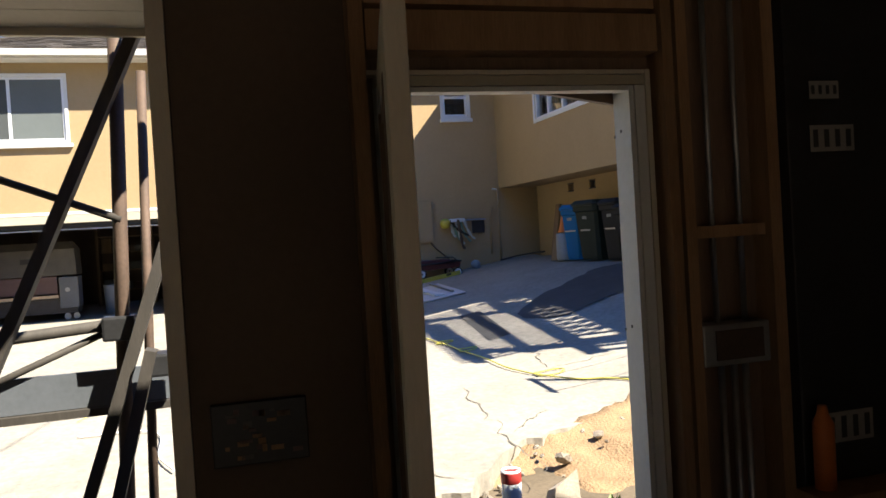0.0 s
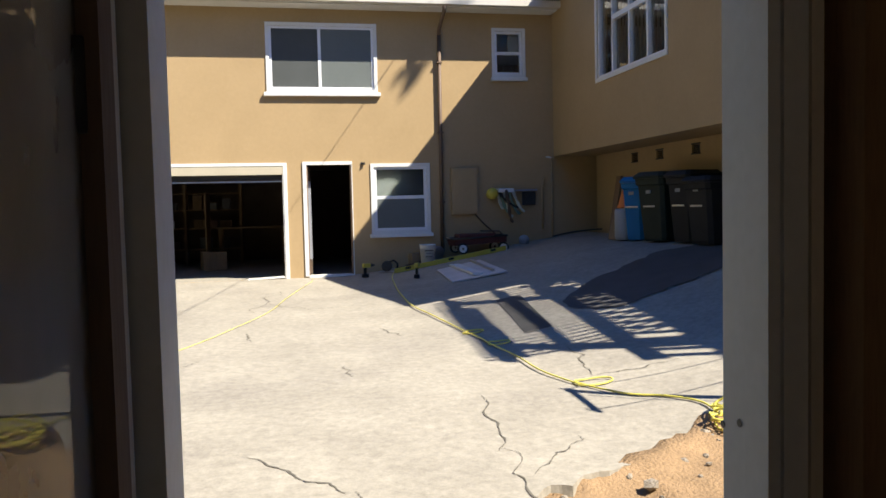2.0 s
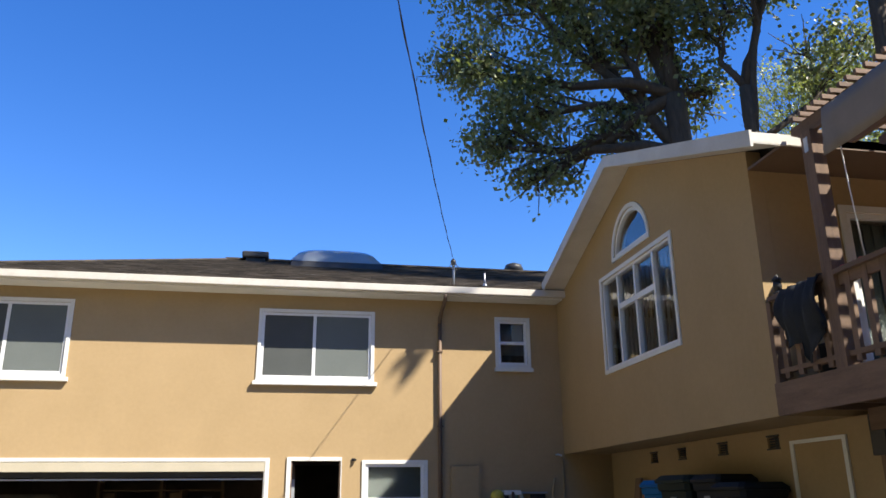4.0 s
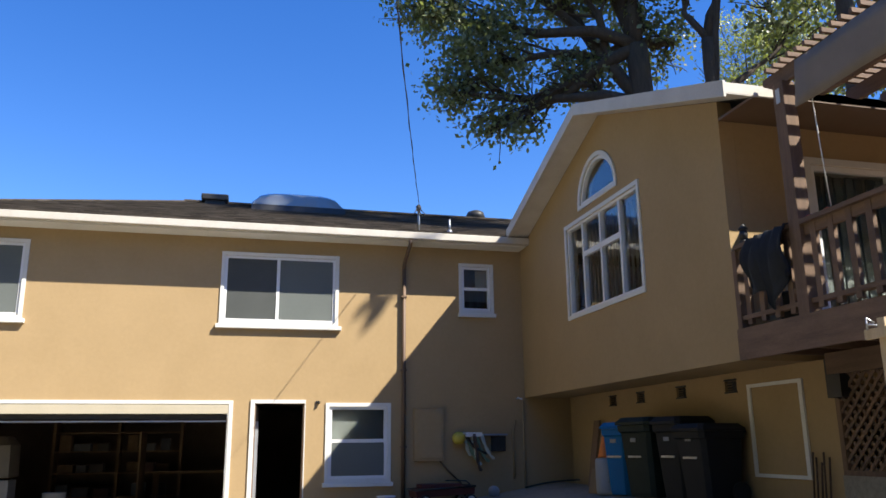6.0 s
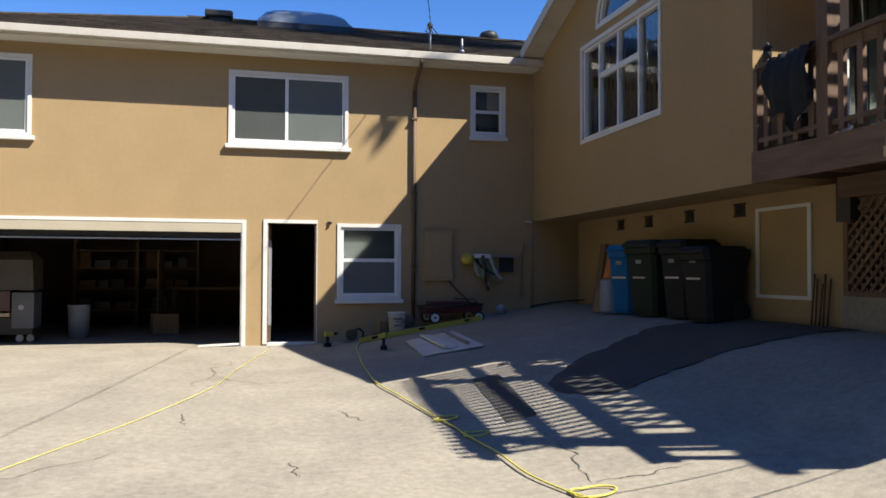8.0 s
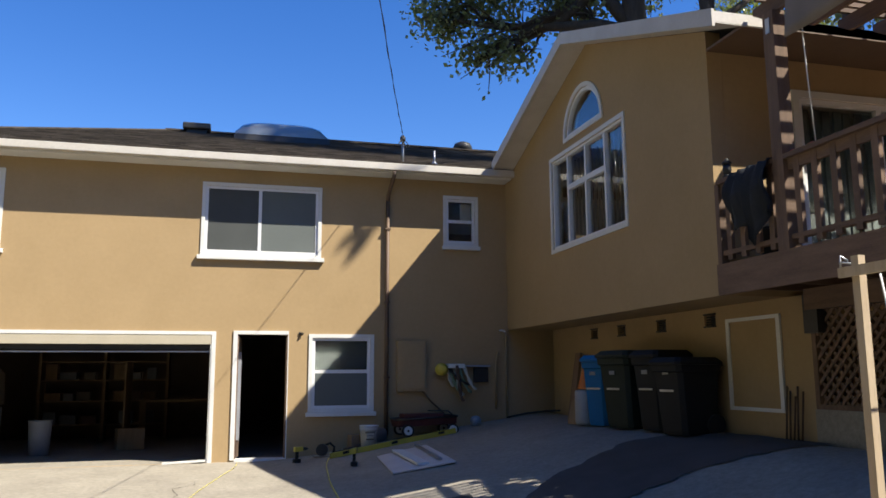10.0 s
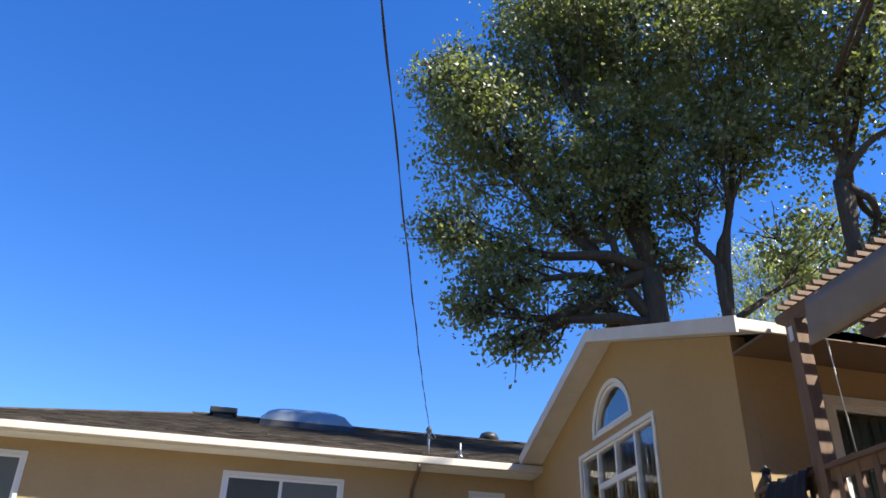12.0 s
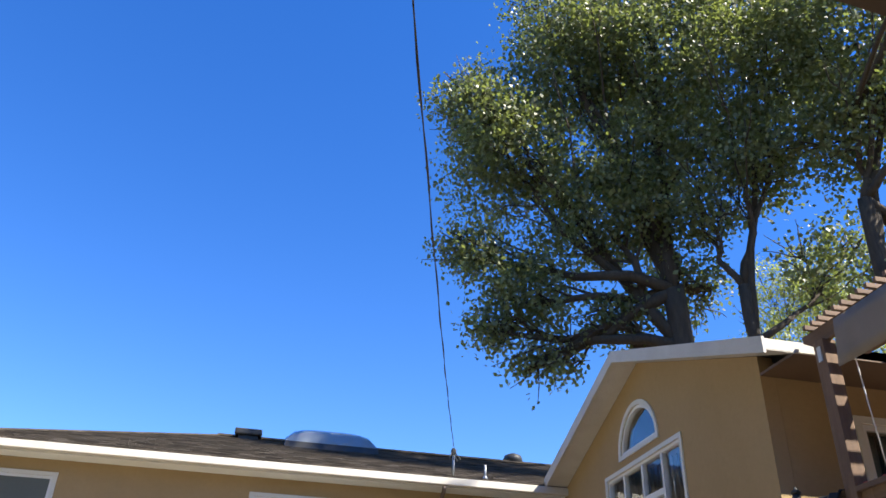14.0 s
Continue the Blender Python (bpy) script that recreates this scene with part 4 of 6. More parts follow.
tube(bm, [(-0.25, -0.03, 0.75), (-0.25, -0.03, 1.55), (-0.20, -0.03, 1.75)], 0.02, 8)
tube(bm, [(-0.05, -0.03, 0.55), (-0.05, -0.03, 2.1)], 0.018, 8)
solid("wall_pipe", bm, STUCCO, "brown painted pipes running up the wall corner", "pipe", "structure")
bib = thing("hose_bib", "small light fitting on the corner under the wing", "tap", at=(-0.15, -0.002, 2.14))
bm = bmesh.new()
tube(bm, [(0, 0, 0), (0, -0.1, 0.0), (0.05, -0.14, -0.02)], 0.016, 8)
part("spout", bm, WHITEPLASTIC, bib)
ped = bmesh.new()
lathe(ped, [(0.09, 0), (0.10, 0.10), (0.07, 0.15), (0.02, 0.17)], 14)
solid("small_ball", ped, GREYPLASTIC, "small grey rounded pot on the slab by the wall", "pot", m=pose(-0.72, -0.30, ground_z(-0.72, -0.30) - 0.005))


def wheel(parent, at, r, w, mat_rim):
    bm = bmesh.new()
    tube(bm, [(at[0], at[1] - w / 2, at[2]), (at[0], at[1] + w / 2, at[2])], r, 18)
    t = part("wheel", bm, RUBBER, parent)
    bm = bmesh.new()
    tube(bm, [(at[0], at[1] - w / 2 - 0.008, at[2]), (at[0], at[1] - w / 2 - 0.001, at[2])], r * 0.72, 16)
    part("rim", bm, mat_rim, t, "white wheel disc")
    bm = bmesh.new()
    tube(bm, [(at[0], at[1] - w / 2 - 0.012, at[2]), (at[0], at[1] - w / 2 - 0.009, at[2])], r * 0.2, 10)
    part("hub", bm, RUBBER, t)


mw = thing("wagon_cart", "low dark maroon wagon with white wheels by the wall", "wagon", at=(-1.66, -0.40, ground_z(-1.66, -0.5) + 0.01), turn=4)
bm = bmesh.new()
loft(bm, [[(-0.50, -0.22, 0.16), (0.50, -0.22, 0.20), (0.50, 0.22, 0.20), (-0.50, 0.22, 0.16)], [(-0.52, -0.24, 0.28), (0.50, -0.24, 0.32), (0.50, 0.24, 0.32), (-0.52, 0.24, 0.28)]])
part("tray", bm, MAROON, mw, "dark maroon steel tray")
bm = bmesh.new()
tube(bm, [(-0.53, -0.25, 0.28), (0.51, -0.25, 0.325), (0.51, 0.25, 0.325), (-0.53, 0.25, 0.28), (-0.53, -0.25, 0.28)], 0.018, 6)
part("rim_bar", bm, DARKMETAL, mw)
part("load", boxes((-0.40, 0.30, -0.16, 0.16, 0.30, 0.37), bevel=0.02), MAROON, mw)
for wx in (-0.36, 0.42):
    for wy in (-0.25, 0.25):
        wheel(mw, (wx, wy, 0.105), 0.10, 0.05, WHITEPLASTIC)
bm = bmesh.new()
tube(bm, [(0.5, 0, 0.34), (0.45, 0.05, 0.40), (0.1, 0.12, 0.41)], 0.012, 6)
part("handle", bm, DARKMETAL, mw)


def bucket(name, label, at, mat, tilt=0.0, turn=0.0, r=0.145, h=0.36):
    b = thing(name, label, "bucket", at=at)
    b.matrix_world = pose(*at, tilt, 0, turn)
    bm = bmesh.new()
    lathe(bm, [(r * 0.88, 0), (r, h * 0.96), (r + 0.012, h * 0.96), (r + 0.012, h), (r - 0.01, h), (r * 0.86, 0.02)], 22)
    part("pail", bm, mat, b)
    for z in (0.86, 0.80):
        bm = bmesh.new()
        lathe(bm, [(r * (0.9 + 0.1 * z) + 0.004, h * z), (r * (0.9 + 0.1 * z) + 0.012, h * z + 0.006), (r * (0.9 + 0.1 * z) + 0.004, h * z + 0.012)], 22)
        part("rib", bm, mat, b)
    bm = bmesh.new()
    tube(bm, [((r + 0.015) * math.cos(a), -0.05 * math.sin(a) - 0.03, h * 0.88 - 0.12 * math.sin(a)) for a in (math.pi * i / 12 for i in range(13))], 0.004, 5)
    part("bail", bm, STEEL, b, "thin wire handle")
    return b


bk = bucket("paint_bucket", "white plastic bucket with blurred blue print standing on the slab", (-2.62, -0.50, ground_z(-2.62, -0.50) + 0.004), WHITEPLASTIC)
for k, (z, w) in enumerate(((0.24, 0.16), (0.19, 0.10), (0.13, 0.13))):
    part("print_bar", boxes((-w / 2, w / 2, -0.142, -0.136, z, z + 0.025)), BLUEPANEL if k != 1 else GREYPLASTIC, bk)
bucket("pail", "grey metal pail lying on its side by the bucket", (-2.36, -0.32, ground_z(-2.36, -0.4) + 0.15), GREYPLASTIC, tilt=86, turn=-55, r=0.13, h=0.33)
solid("wood_offcut", boxes((-0.12, 0.12, -0.1, 0.1, 0, 0.22), bevel=0.01), PLYWOOD, "brown wooden offcut behind the bucket", "offcut", m=pose(-2.78, -0.18, ground_z(-2.78, -0.2) + 0.002, 0, 0, 12))

lv = thing("spirit_level", "long yellow box level leaning along the slab", "level")
pa, pb = Vector((-3.30, -0.90, ground_z(-3.3, -0.9) + 0.045)), Vector((-1.22, -0.78, ground_z(-1.22, -0.78) + 0.045))
part("beam", bar(bmesh.new(), pa, pb, 0.035, 0.08), YELLOW, lv)
for t in (0.12, 0.5, 0.88):
    c = pa.lerp(pb, t)
    part("vial", bar(bmesh.new(), c + Vector((-0.05, -0.019, 0.0)), c + Vector((0.05, -0.019, 0.02)), 0.006, 0.04), BLACKPLASTIC, lv)

bd = thing("board_sheet", "flat pale board lying on the slab", "board", at=(-2.55, -2.45, ground_z(-2.55, -2.45)))


def lay(points, lift=0.0):
    return [Vector((x, y, ground_z(x, y) + lift)) for x, y in points]


BDP = [(-2.72, -1.85), (-1.95, -1.72), (-2.05, -3.75), (-2.82, -3.55)]
bpl = bmesh.new()
loft(bpl, [lay(BDP, 0.016), lay(BDP, 0.034)])
ob = part("panel", bpl, PALEBOARD, bd)
ob.matrix_parent_inverse = bd.matrix_world.inverted()
for q, mat, nm, lab in ((((-2.42, -1.85), (-2.42, -3.5)), WHITE, "white_plank", "white painted plank lying on the board"), (((-2.10, -1.70), (-2.18, -3.45)), STEEL, "metal_strip", "thin metal strip lying on the board")):
    a, b = lay(q, 0.055)
    solid(nm, bar(bmesh.new(), a, b, 0.17 if mat is WHITE else 0.05, 0.03), mat, lab, "plank" if mat is WHITE else "metal strip")

for k, (x, y, turn, lab) in enumerate(((-3.80, -0.75, 20, "black and yellow cordless drill standing on the slab"), (-3.10, -2.1, 70, "black and yellow cordless drill standing on the slab"))):
    d = thing("cordless_drill", lab, "drill", at=(x, y, ground_z(x, y) + 0.004), turn=turn, group="cordless drills")
    part("battery", boxes((-0.055, 0.055, -0.04, 0.04, 0, 0.06), bevel=0.008), BLACKPLASTIC, d)
    part("grip", boxes((-0.025, 0.025, -0.02, 0.02, 0.06, 0.17), bevel=0.01), BLACKPLASTIC, d)
    part("body", boxes((-0.05, 0.10, -0.033, 0.033, 0.17, 0.245), bevel=0.014), YELLOW, d)
    bm = bmesh.new()
    tube(bm, [(0.10, 0, 0.21), (0.16, 0, 0.21), (0.19, 0, 0.21)], [0.028, 0.024, 0.012], 12)
    part("chuck", bm, DARKMETAL, d)
saw = thing("circular_saw", "dark power tool lying near the side door", "power tool", at=(-3.35, -0.45, ground_z(-3.35, -0.45) + 0.004), turn=-15)
part("base_plate", boxes((-0.16, 0.16, -0.09, 0.09, 0, 0.008)), STEEL, saw)
bm = bmesh.new()
tube(bm, [(-0.02, -0.05, 0.10), (-0.02, 0.03, 0.10)], 0.095, 18)
part("blade_guard", bm, DARKMETAL, saw)
part("motor", boxes((-0.08, 0.06, 0.03, 0.14, 0.05, 0.15), bevel=0.02), RED, saw)
bm = bmesh.new()
tube(bm, [(0.02, 0.05, 0.17), (0.10, 0.05, 0.20), (0.17, 0.05, 0.14), (0.16, 0.05, 0.06)], 0.018, 8)
part("handle", bm, BLACKPLASTIC, saw)
bm = bmesh.new()
for i in range(4):
    a = lay([(-3.2 + 0.18 * i, -0.35 - 0.05 * i), (-2.85 + 0.1 * i, -0.50 + 0.06 * i)], 0.022 + 0.024 * i)
    tube(bm, a, 0.02, 6)
solid("pipe_scraps", bm, RUST, "small heap of brown pipes and scraps on the slab", "scrap", kind="stuff")

# ---- bins and clutter under the wing ----
def wheelie_bin(label, at, turn, mat, h=1.03, w=0.58, d=0.66, group="wheeled bins", tip=0.0):
    b = thing("wheelie_bin", label, "wheeled bin", group=group)
    b.matrix_world = pose(*at, 0, tip, turn)
    bm = bmesh.new()

    def ring(z, k, f):
        ww, dd = w * k / 2, d * k / 2
        c = 0.05
        return [(-dd + c - f, -ww, z), (dd - c, -ww, z), (dd, -ww + c, z), (dd, ww - c, z), (dd - c, ww, z), (-dd + c - f, ww, z), (-dd - f, ww - c, z), (-dd - f, -ww + c, z)]

    loft(bm, [ring(0.0, 0.74, 0), ring(0.05, 0.78, 0), ring(h * 0.8, 0.92, 0.02), ring(h * 0.82, 0.98, 0.03), ring(h * 0.9, 1.0, 0.03)])
    part("body", bm, mat, b)
    bm = bmesh.new()
    loft(bm, [ring(h * 0.905, 1.04, 0.04), ring(h * 0.94, 1.05, 0.04), [(x * 0.86, yy * 0.86, z) for x, yy, z in ring(h, 1.0, 0.04)]])
    part("lid", bm, mat, b)
    bm = bmesh.new()
    tube(bm, [(d / 2 + 0.06, -w / 2 + 0.08, h * 0.9), (d / 2 + 0.06, w / 2 - 0.08, h * 0.9)], 0.018, 8)
    part("handle", bm, mat, b)
    part("grip_bar", boxes((-d * 0.49, -d * 0.475, -0.12, 0.12, 0.50, 0.525)), STEEL, b, "pale metal lifting bar")
    part("label_plate", boxes((-d * 0.505, -d * 0.49, -0.05, 0.05, 0.70, 0.75)), PAPER, b, "small pale label")
    for sy in (-1, 1):
        bm = bmesh.new()
        tube(bm, [(d * 0.30, sy * (w * 0.40), 0.12), (d * 0.30, sy * (w * 0.47), 0.12)], 0.12, 16)
        part("wheel", bm, RUBBER, b)
    return b


def on_slab(x, y, lift=0.006):
    return (x, y, ground_z(x, y) + lift)


wheelie_bin("bright blue plastic recycling bin leaning by the wall", on_slab(0.34, -3.17), 24, BLUEPLASTIC, w=0.44, d=0.54, h=0.98)
wheelie_bin("dark green plastic wheeled bin with closed lid", on_slab(0.40, -3.86), 14, GREENPLASTIC, w=0.62, d=0.70, h=1.02)
wheelie_bin("charcoal plastic wheeled bin with closed lid", on_slab(0.46, -4.56), 12, BLACKPLASTIC, w=0.52, d=0.60, h=1.0)
wheelie_bin("charcoal plastic wheeled bin with closed lid", on_slab(0.40, -5.22), 8, BLACKPLASTIC, w=0.56, d=0.64, h=0.90)
bm = bmesh.new()
lathe(bm, [(0.15, 0), (0.165, 0.05), (0.165, 0.46), (0.15, 0.50), (0.05, 0.51)], 18)
solid("grey_drum", bm, GREYPLASTIC, "grey plastic drum beside the blue bin", "drum", m=pose(*on_slab(0.20, -2.82)))
cone = thing("traffic_cone", "orange plastic cone standing on the grey drum", "cone", at=(0.20, -2.82, ground_z(0.20, -2.82) + 0.518))
bm = bmesh.new()
lathe(bm, [(0.13, 0.0), (0.115, 0.03), (0.03, 0.34), (0.02, 0.35)], 16)
part("cone_body", bm, ORANGE, cone)
solid("plywood_offcut", boxes((-0.015, 0.015, -0.15, 0.15, 0, 0.36)), PLYWOOD, "pale plywood offcut leaning behind the drum", "plywood", m=pose(*on_slab(0.14, -2.50), 0, 14, 10))
solid("leaning_board", boxes((-0.02, 0.02, -0.10, 0.10, 0, 1.05)), PLANKSIDE, "dark wooden board leaning against the wall", "board", m=pose(*on_slab(0.52, -1.55), 0, 9, 0))
solid("leaning_board", boxes((-0.02, 0.02, -0.04, 0.04, 0, 0.95)), PLYWOOD, "narrow brown batten leaning against the wall", "board", m=pose(*on_slab(0.50, -1.85), 0, 10, 0))
bm = bmesh.new()
tube(bm, [(x, yy, ground_z(x, yy) + 0.025 + 0.015 * k) for k, (x, yy) in enumerate(((-0.1, -0.15), (0.05, -0.2), (0.25, -0.25), (0.5, -0.5), (0.6, -0.9)))], 0.016, 7)
solid("hose_tail", bm, RUBBER, "dark hose lying along the foot of the wall", "hose")
st = thing("garden_stakes", "bundle of brown stakes leaning on the lower wall", "stakes", at=(0, 0, 0))
for k in range(5):
    y = -6.52 - 0.06 * k
    bm = bmesh.new()
    zt = 1.22 - 0.05 * (k % 3)
    tube(bm, [(0.72, y, ground_z(0.72, y)), (0.77, y + 0.02 * (k % 2), zt)], 0.011, 6)
    part("stake", bm, RUST, st)

# ---- inside the garage ----
mach = thing("workshop_machine", "old grey shop machine with faded pink front on casters", "machine", at=(-9.20, 1.5, -0.043), turn=0)
bm = bmesh.new()
loft(bm, [[(-1.3, 0.0, 0.92), (0.48, 0.0, 0.92), (0.48, 0.7, 0.92), (-1.3, 0.7, 0.92)], [(-1.3, 0.0, 1.45), (0.46, 0.0, 1.45), (0.46, 0.7, 1.45), (-1.3, 0.7, 1.45)], [(-1.2, 0.14, 1.60), (0.36, 0.14, 1.60), (0.36, 0.6, 1.60), (-1.2, 0.6, 1.60)]])
part("hood", bm, GREYPANEL, mach, "scuffed grey metal hood")
part("slot", boxes((-0.55, -0.2, -0.012, -0.002, 1.18, 1.28)), DARKMETAL, mach)
part("front_panel", boxes((-1.3, 0.10, 0.02, 0.6, 0.55, 0.90)), PINKPANEL, mach, "faded pink front panel")
part("rail", boxes((-1.3, 0.12, -0.06, 0.02, 0.46, 0.52)), POLEWOOD, mach, "pale timber rail")
part("side_panel", boxes((0.14, 0.50, -0.04, 0.5, 0.25, 0.88), bevel=0.015), BLUEPANEL, mach, "blue-grey side panel")
bm = bmesh.new()
tube(bm, [(0.30, -0.042, 0.62), (0.30, -0.07, 0.62)], 0.045, 14)
part("knob", bm, STEEL, mach)
part("chassis", boxes((-1.3, 0.46, 0.04, 0.6, 0.14, 0.44)), DARKMETAL, mach)
for cx in (-1.2, 0.25, 0.42):
    bm = bmesh.new()
    tube(bm, [(cx, 0.08, 0.07), (cx, 0.12, 0.07)], 0.065, 12)
    part("caster", bm, STEEL, mach)
shelf = thing("shelving", "dim wooden shelving against the garage back wall", "shelving", at=(-7.5, 5.2, -0.043))
for sx in (-1.3, 0.0, 1.3):
    part("upright", boxes((sx - 0.03, sx + 0.03, 0.0, 0.5, 0, 1.95)), PLYWOOD, shelf)
for z in (0.35, 0.85, 1.3, 1.7):
    part("shelf", boxes((-1.27, -0.03, 0.01, 0.49, z, z + 0.03)), PLYWOOD, shelf)
    part("shelf", boxes((0.03, 1.27, 0.01, 0.49, z, z + 0.03)), PLYWOOD, shelf)
rnd = random.Random(11)
for z in (0.38, 0.88, 1.33):
    x = -1.2
    while x < 1.1:
        w = rnd.uniform(0.15, 0.35)
        if not -0.4 < x < 0.08:
            solid("storage_box", boxes((0, w, 0, 0.3, 0, rnd.uniform(0.15, 0.34)), bevel=0.006), rnd.choice((PLYWOOD, GREYPANEL, PINKPANEL, BLUEPANEL)),
                  "dusty storage box on the garage shelving", "box", group="boxes on the shelving", m=pose(-7.5 + x, 5.28, -0.043 + z + 0.002))
        x += w + rnd.uniform(0.04, 0.15)
bm = bmesh.new()
lathe(bm, [(0.17, 0), (0.2, 0.6), (0.21, 0.62), (0.19, 0.62), (0.16, 0.03)], 18)
solid("trash_can", bm, GREYPLASTIC, "grey cylindrical bin standing on the garage floor", "bin", m=pose(-8.15, 2.4, -0.043))
solid("cardboard_box", boxes((0, 0.5, 0, 0.4, 0, 0.4), bevel=0.006), PLYWOOD, "brown cardboard box on the garage floor", "box", m=pose(-6.9, 3.0, -0.043, 0, 0, 15))
hang = thing("workbench", "dark workbench deep in the garage", "workbench", at=(-5.9, 4.6, -0.043))
part("top", boxes((-0.8, 0.75, 0, 0.6, 0.85, 0.9)), PLYWOOD, hang)
for sx in (-0.75, 0.7):
    for sy in (0.05, 0.55):
        part("leg", boxes((sx - 0.04, sx + 0.04, sy - 0.04, sy + 0.04, 0, 0.85)), PLYWOOD, hang)
solid("plywood_sheet", boxes((0, 0.03, 0, 1.1, 0, 1.7)), PLYWOOD, "tall brown plywood sheet standing in the garage", "plywood", m=pose(-6.9, 3.6, -0.043))
scrap = bmesh.new()
bar(scrap, (-5.85, -0.02, -0.015), (-5.2, -0.03, 0.01), 0.08, 0.03)
solid("pale_lath", scrap, WHITE, "short pale lath lying across the garage threshold", "lath")

# ---- marks and cords on the slab ----
def ribbon(points, widths, lift=0.005):
    """A thin flat strip lying on the slab."""
    bm = bmesh.new()
    rows = []
    for k, (x, y) in enumerate(points):
        x0, y0 = points[max(k - 1, 0)]
        x1, y1 = points[min(k + 1, len(points) - 1)]
        l = math.hypot(x1 - x0, y1 - y0) or 1
        nx, ny = -(y1 - y0) / l, (x1 - x0) / l
        w = widths[k] / 2
        rows.append([bm.verts.new((x + s * nx * w, y + s * ny * w, ground_z(x, y) + 0.012 * noise.noise((x * 0.7, y * 0.7, 0)) + lift)) for s in (-1, 1)])
    for a, b in zip(rows, rows[1:]):
        bm.faces.new((a[0], a[1], b[1], b[0]))
    return bm


def crack(start, end, seed, width=0.014, n=40):
    rnd = random.Random(seed)
    wander = 0.10 * math.dist(start, end)
    pts, wd = [], []
    for k in range(n + 1):
        t = k / n
        x = start[0] + (end[0] - start[0]) * t + wander * noise.noise((t * 5, seed * 3.7, 0)) + 0.012 * noise.noise((t * 23, seed, 2))
        y = start[1] + (end[1] - start[1]) * t + wander * noise.noise((t * 5, seed * 5.1, 9)) + 0.012 * noise.noise((t * 23, seed, 7))
        pts.append((x, y))
        wd.append(width * rnd.uniform(0.3, 1.2) * (0.35 + math.sin(math.pi * t)))
    return ribbon(pts, wd)


for k, (a, b, w) in enumerate((((-5.28, -1.9), (-5.67, -4.13), 0.016), ((-5.52, -3.35), (-4.91, -4.11), 0.013), ((-4.17, -5.76), (-3.98, -6.37), 0.014), ((-5.65, -5.68), (-5.6, -6.25), 0.014),
                               ((-5.46, -9.99), (-4.92, -10.73), 0.016), ((-3.77, -8.98), (-3.97, -10.31), 0.015), ((-3.43, -10.11), (-3.9, -10.75), 0.013), ((-4.7, -7.68), (-4.69, -8.14), 0.012),
                               ((-2.65, -7.79), (-2.76, -8.81), 0.014), ((-2.76, -8.81), (-2.05, -8.85), 0.012), ((-4.91, -4.11), (-4.3, -3.9), 0.009), ((-8.4, -4.6), (-5.9, -3.3), 0.008),
                               ((-3.97, -10.31), (-4.05, -11.6), 0.012), ((-6.9, -7.9), (-5.9, -7.1), 0.008), ((-4.92, -10.73), (-4.6, -11.6), 0.013))):
    solid("crack", crack(a, b, k + 1, width=w * 0.85), CRACK, "thin dirt-filled crack across the concrete slab", "crack", "structure")

patch = bmesh.new()
OUT = [(-1.95, -5.95), (-1.2, -5.30), (-0.3, -4.95), (0.3, -5.0), (0.74, -5.3), (0.75, -6.2), (0.75, -7.15), (0.37, -7.10), (-0.2, -6.9), (-0.75, -6.8), (-1.3, -6.85), (-1.83, -7.05), (-2.15, -6.55)]
ring = []
for i in range(144):
    f = i * len(OUT) / 144
    a, b = OUT[int(f)], OUT[(int(f) + 1) % len(OUT)]
    t = f - int(f)
    x, y = a[0] + (b[0] - a[0]) * t, a[1] + (b[1] - a[1]) * t
    ring.append((min(0.76, x + 0.10 * noise.noise((x * 2.2, y * 2.2, 3)) + 0.06 * noise.noise((x * 8, y * 8, 3))), y + 0.12 * noise.noise((x * 2.2, y * 2.2, 8)) + 0.08 * noise.noise((x * 8, y * 8, 8))))
inner = []
rows = [[patch.verts.new((-0.65 + (x + 0.65) * s, -5.75 + (y + 5.75) * s, ground_z(min(0.7, -0.65 + (x + 0.65) * s), -5.75 + (y + 5.75) * s) + 0.014)) for x, y in ring] for s in (0.12, 0.25, 0.4, 0.5, 0.6, 0.7, 0.8, 0.9, 1.0)]
for a, b in zip(rows, rows[1:]):
    for i in range(144):
        patch.faces.new((a[i], a[(i + 1) % 144], b[(i + 1) % 144], b[i]))
patch.faces.new(rows[0])
solid("asphalt_patch", patch, TAR, "dark asphalt patch laid on the concrete slab", "patch", "structure")
stain = bmesh.new()
rows = [[stain.verts.new((x, y, ground_z(x, y) + 0.008)) for x, y in ((-2.82 + 0.17 * t + 0.30 * s, -7.05 + 1.72 * t) for s in (0, 0.5, 1.0))] for t in (0, 0.25, 0.5, 0.75, 1.0)]
for a, b in zip(rows, rows[1:]):
    for i in range(2):
        stain.faces.new((a[i], a[i + 1], b[i + 1], b[i]))
solid("utility_cover", stain, TAR, "dark rectangular patch set in the slab", "patch", "structure")


def cord(name, pts, r, mat, label, turns=10):
    """A cord lying on the slab through the given plan points."""
    pts = [Vector((x, y)) for x, y in pts]
    out = []
    for k in range(len(pts) - 1):
        p0, p1, p2, p3 = pts[max(k - 1, 0)], pts[k], pts[k + 1], pts[min(k + 2, len(pts) - 1)]
        for j in range(turns):
            t = j / turns
            q = 0.5 * (2 * p1 + (p2 - p0) * t + (2 * p0 - 5 * p1 + 4 * p2 - p3) * t * t + (3 * p1 - p0 - 3 * p2 + p3) * t ** 3)
            out.append(q)
    out.append(pts[-1])
    bm = bmesh.new()
    tube(bm, [(q.x, q.y, ground_z(q.x, q.y) + 0.014 + r) for q in out], r, 6)
    return solid(name, bm, mat, label, "cord")


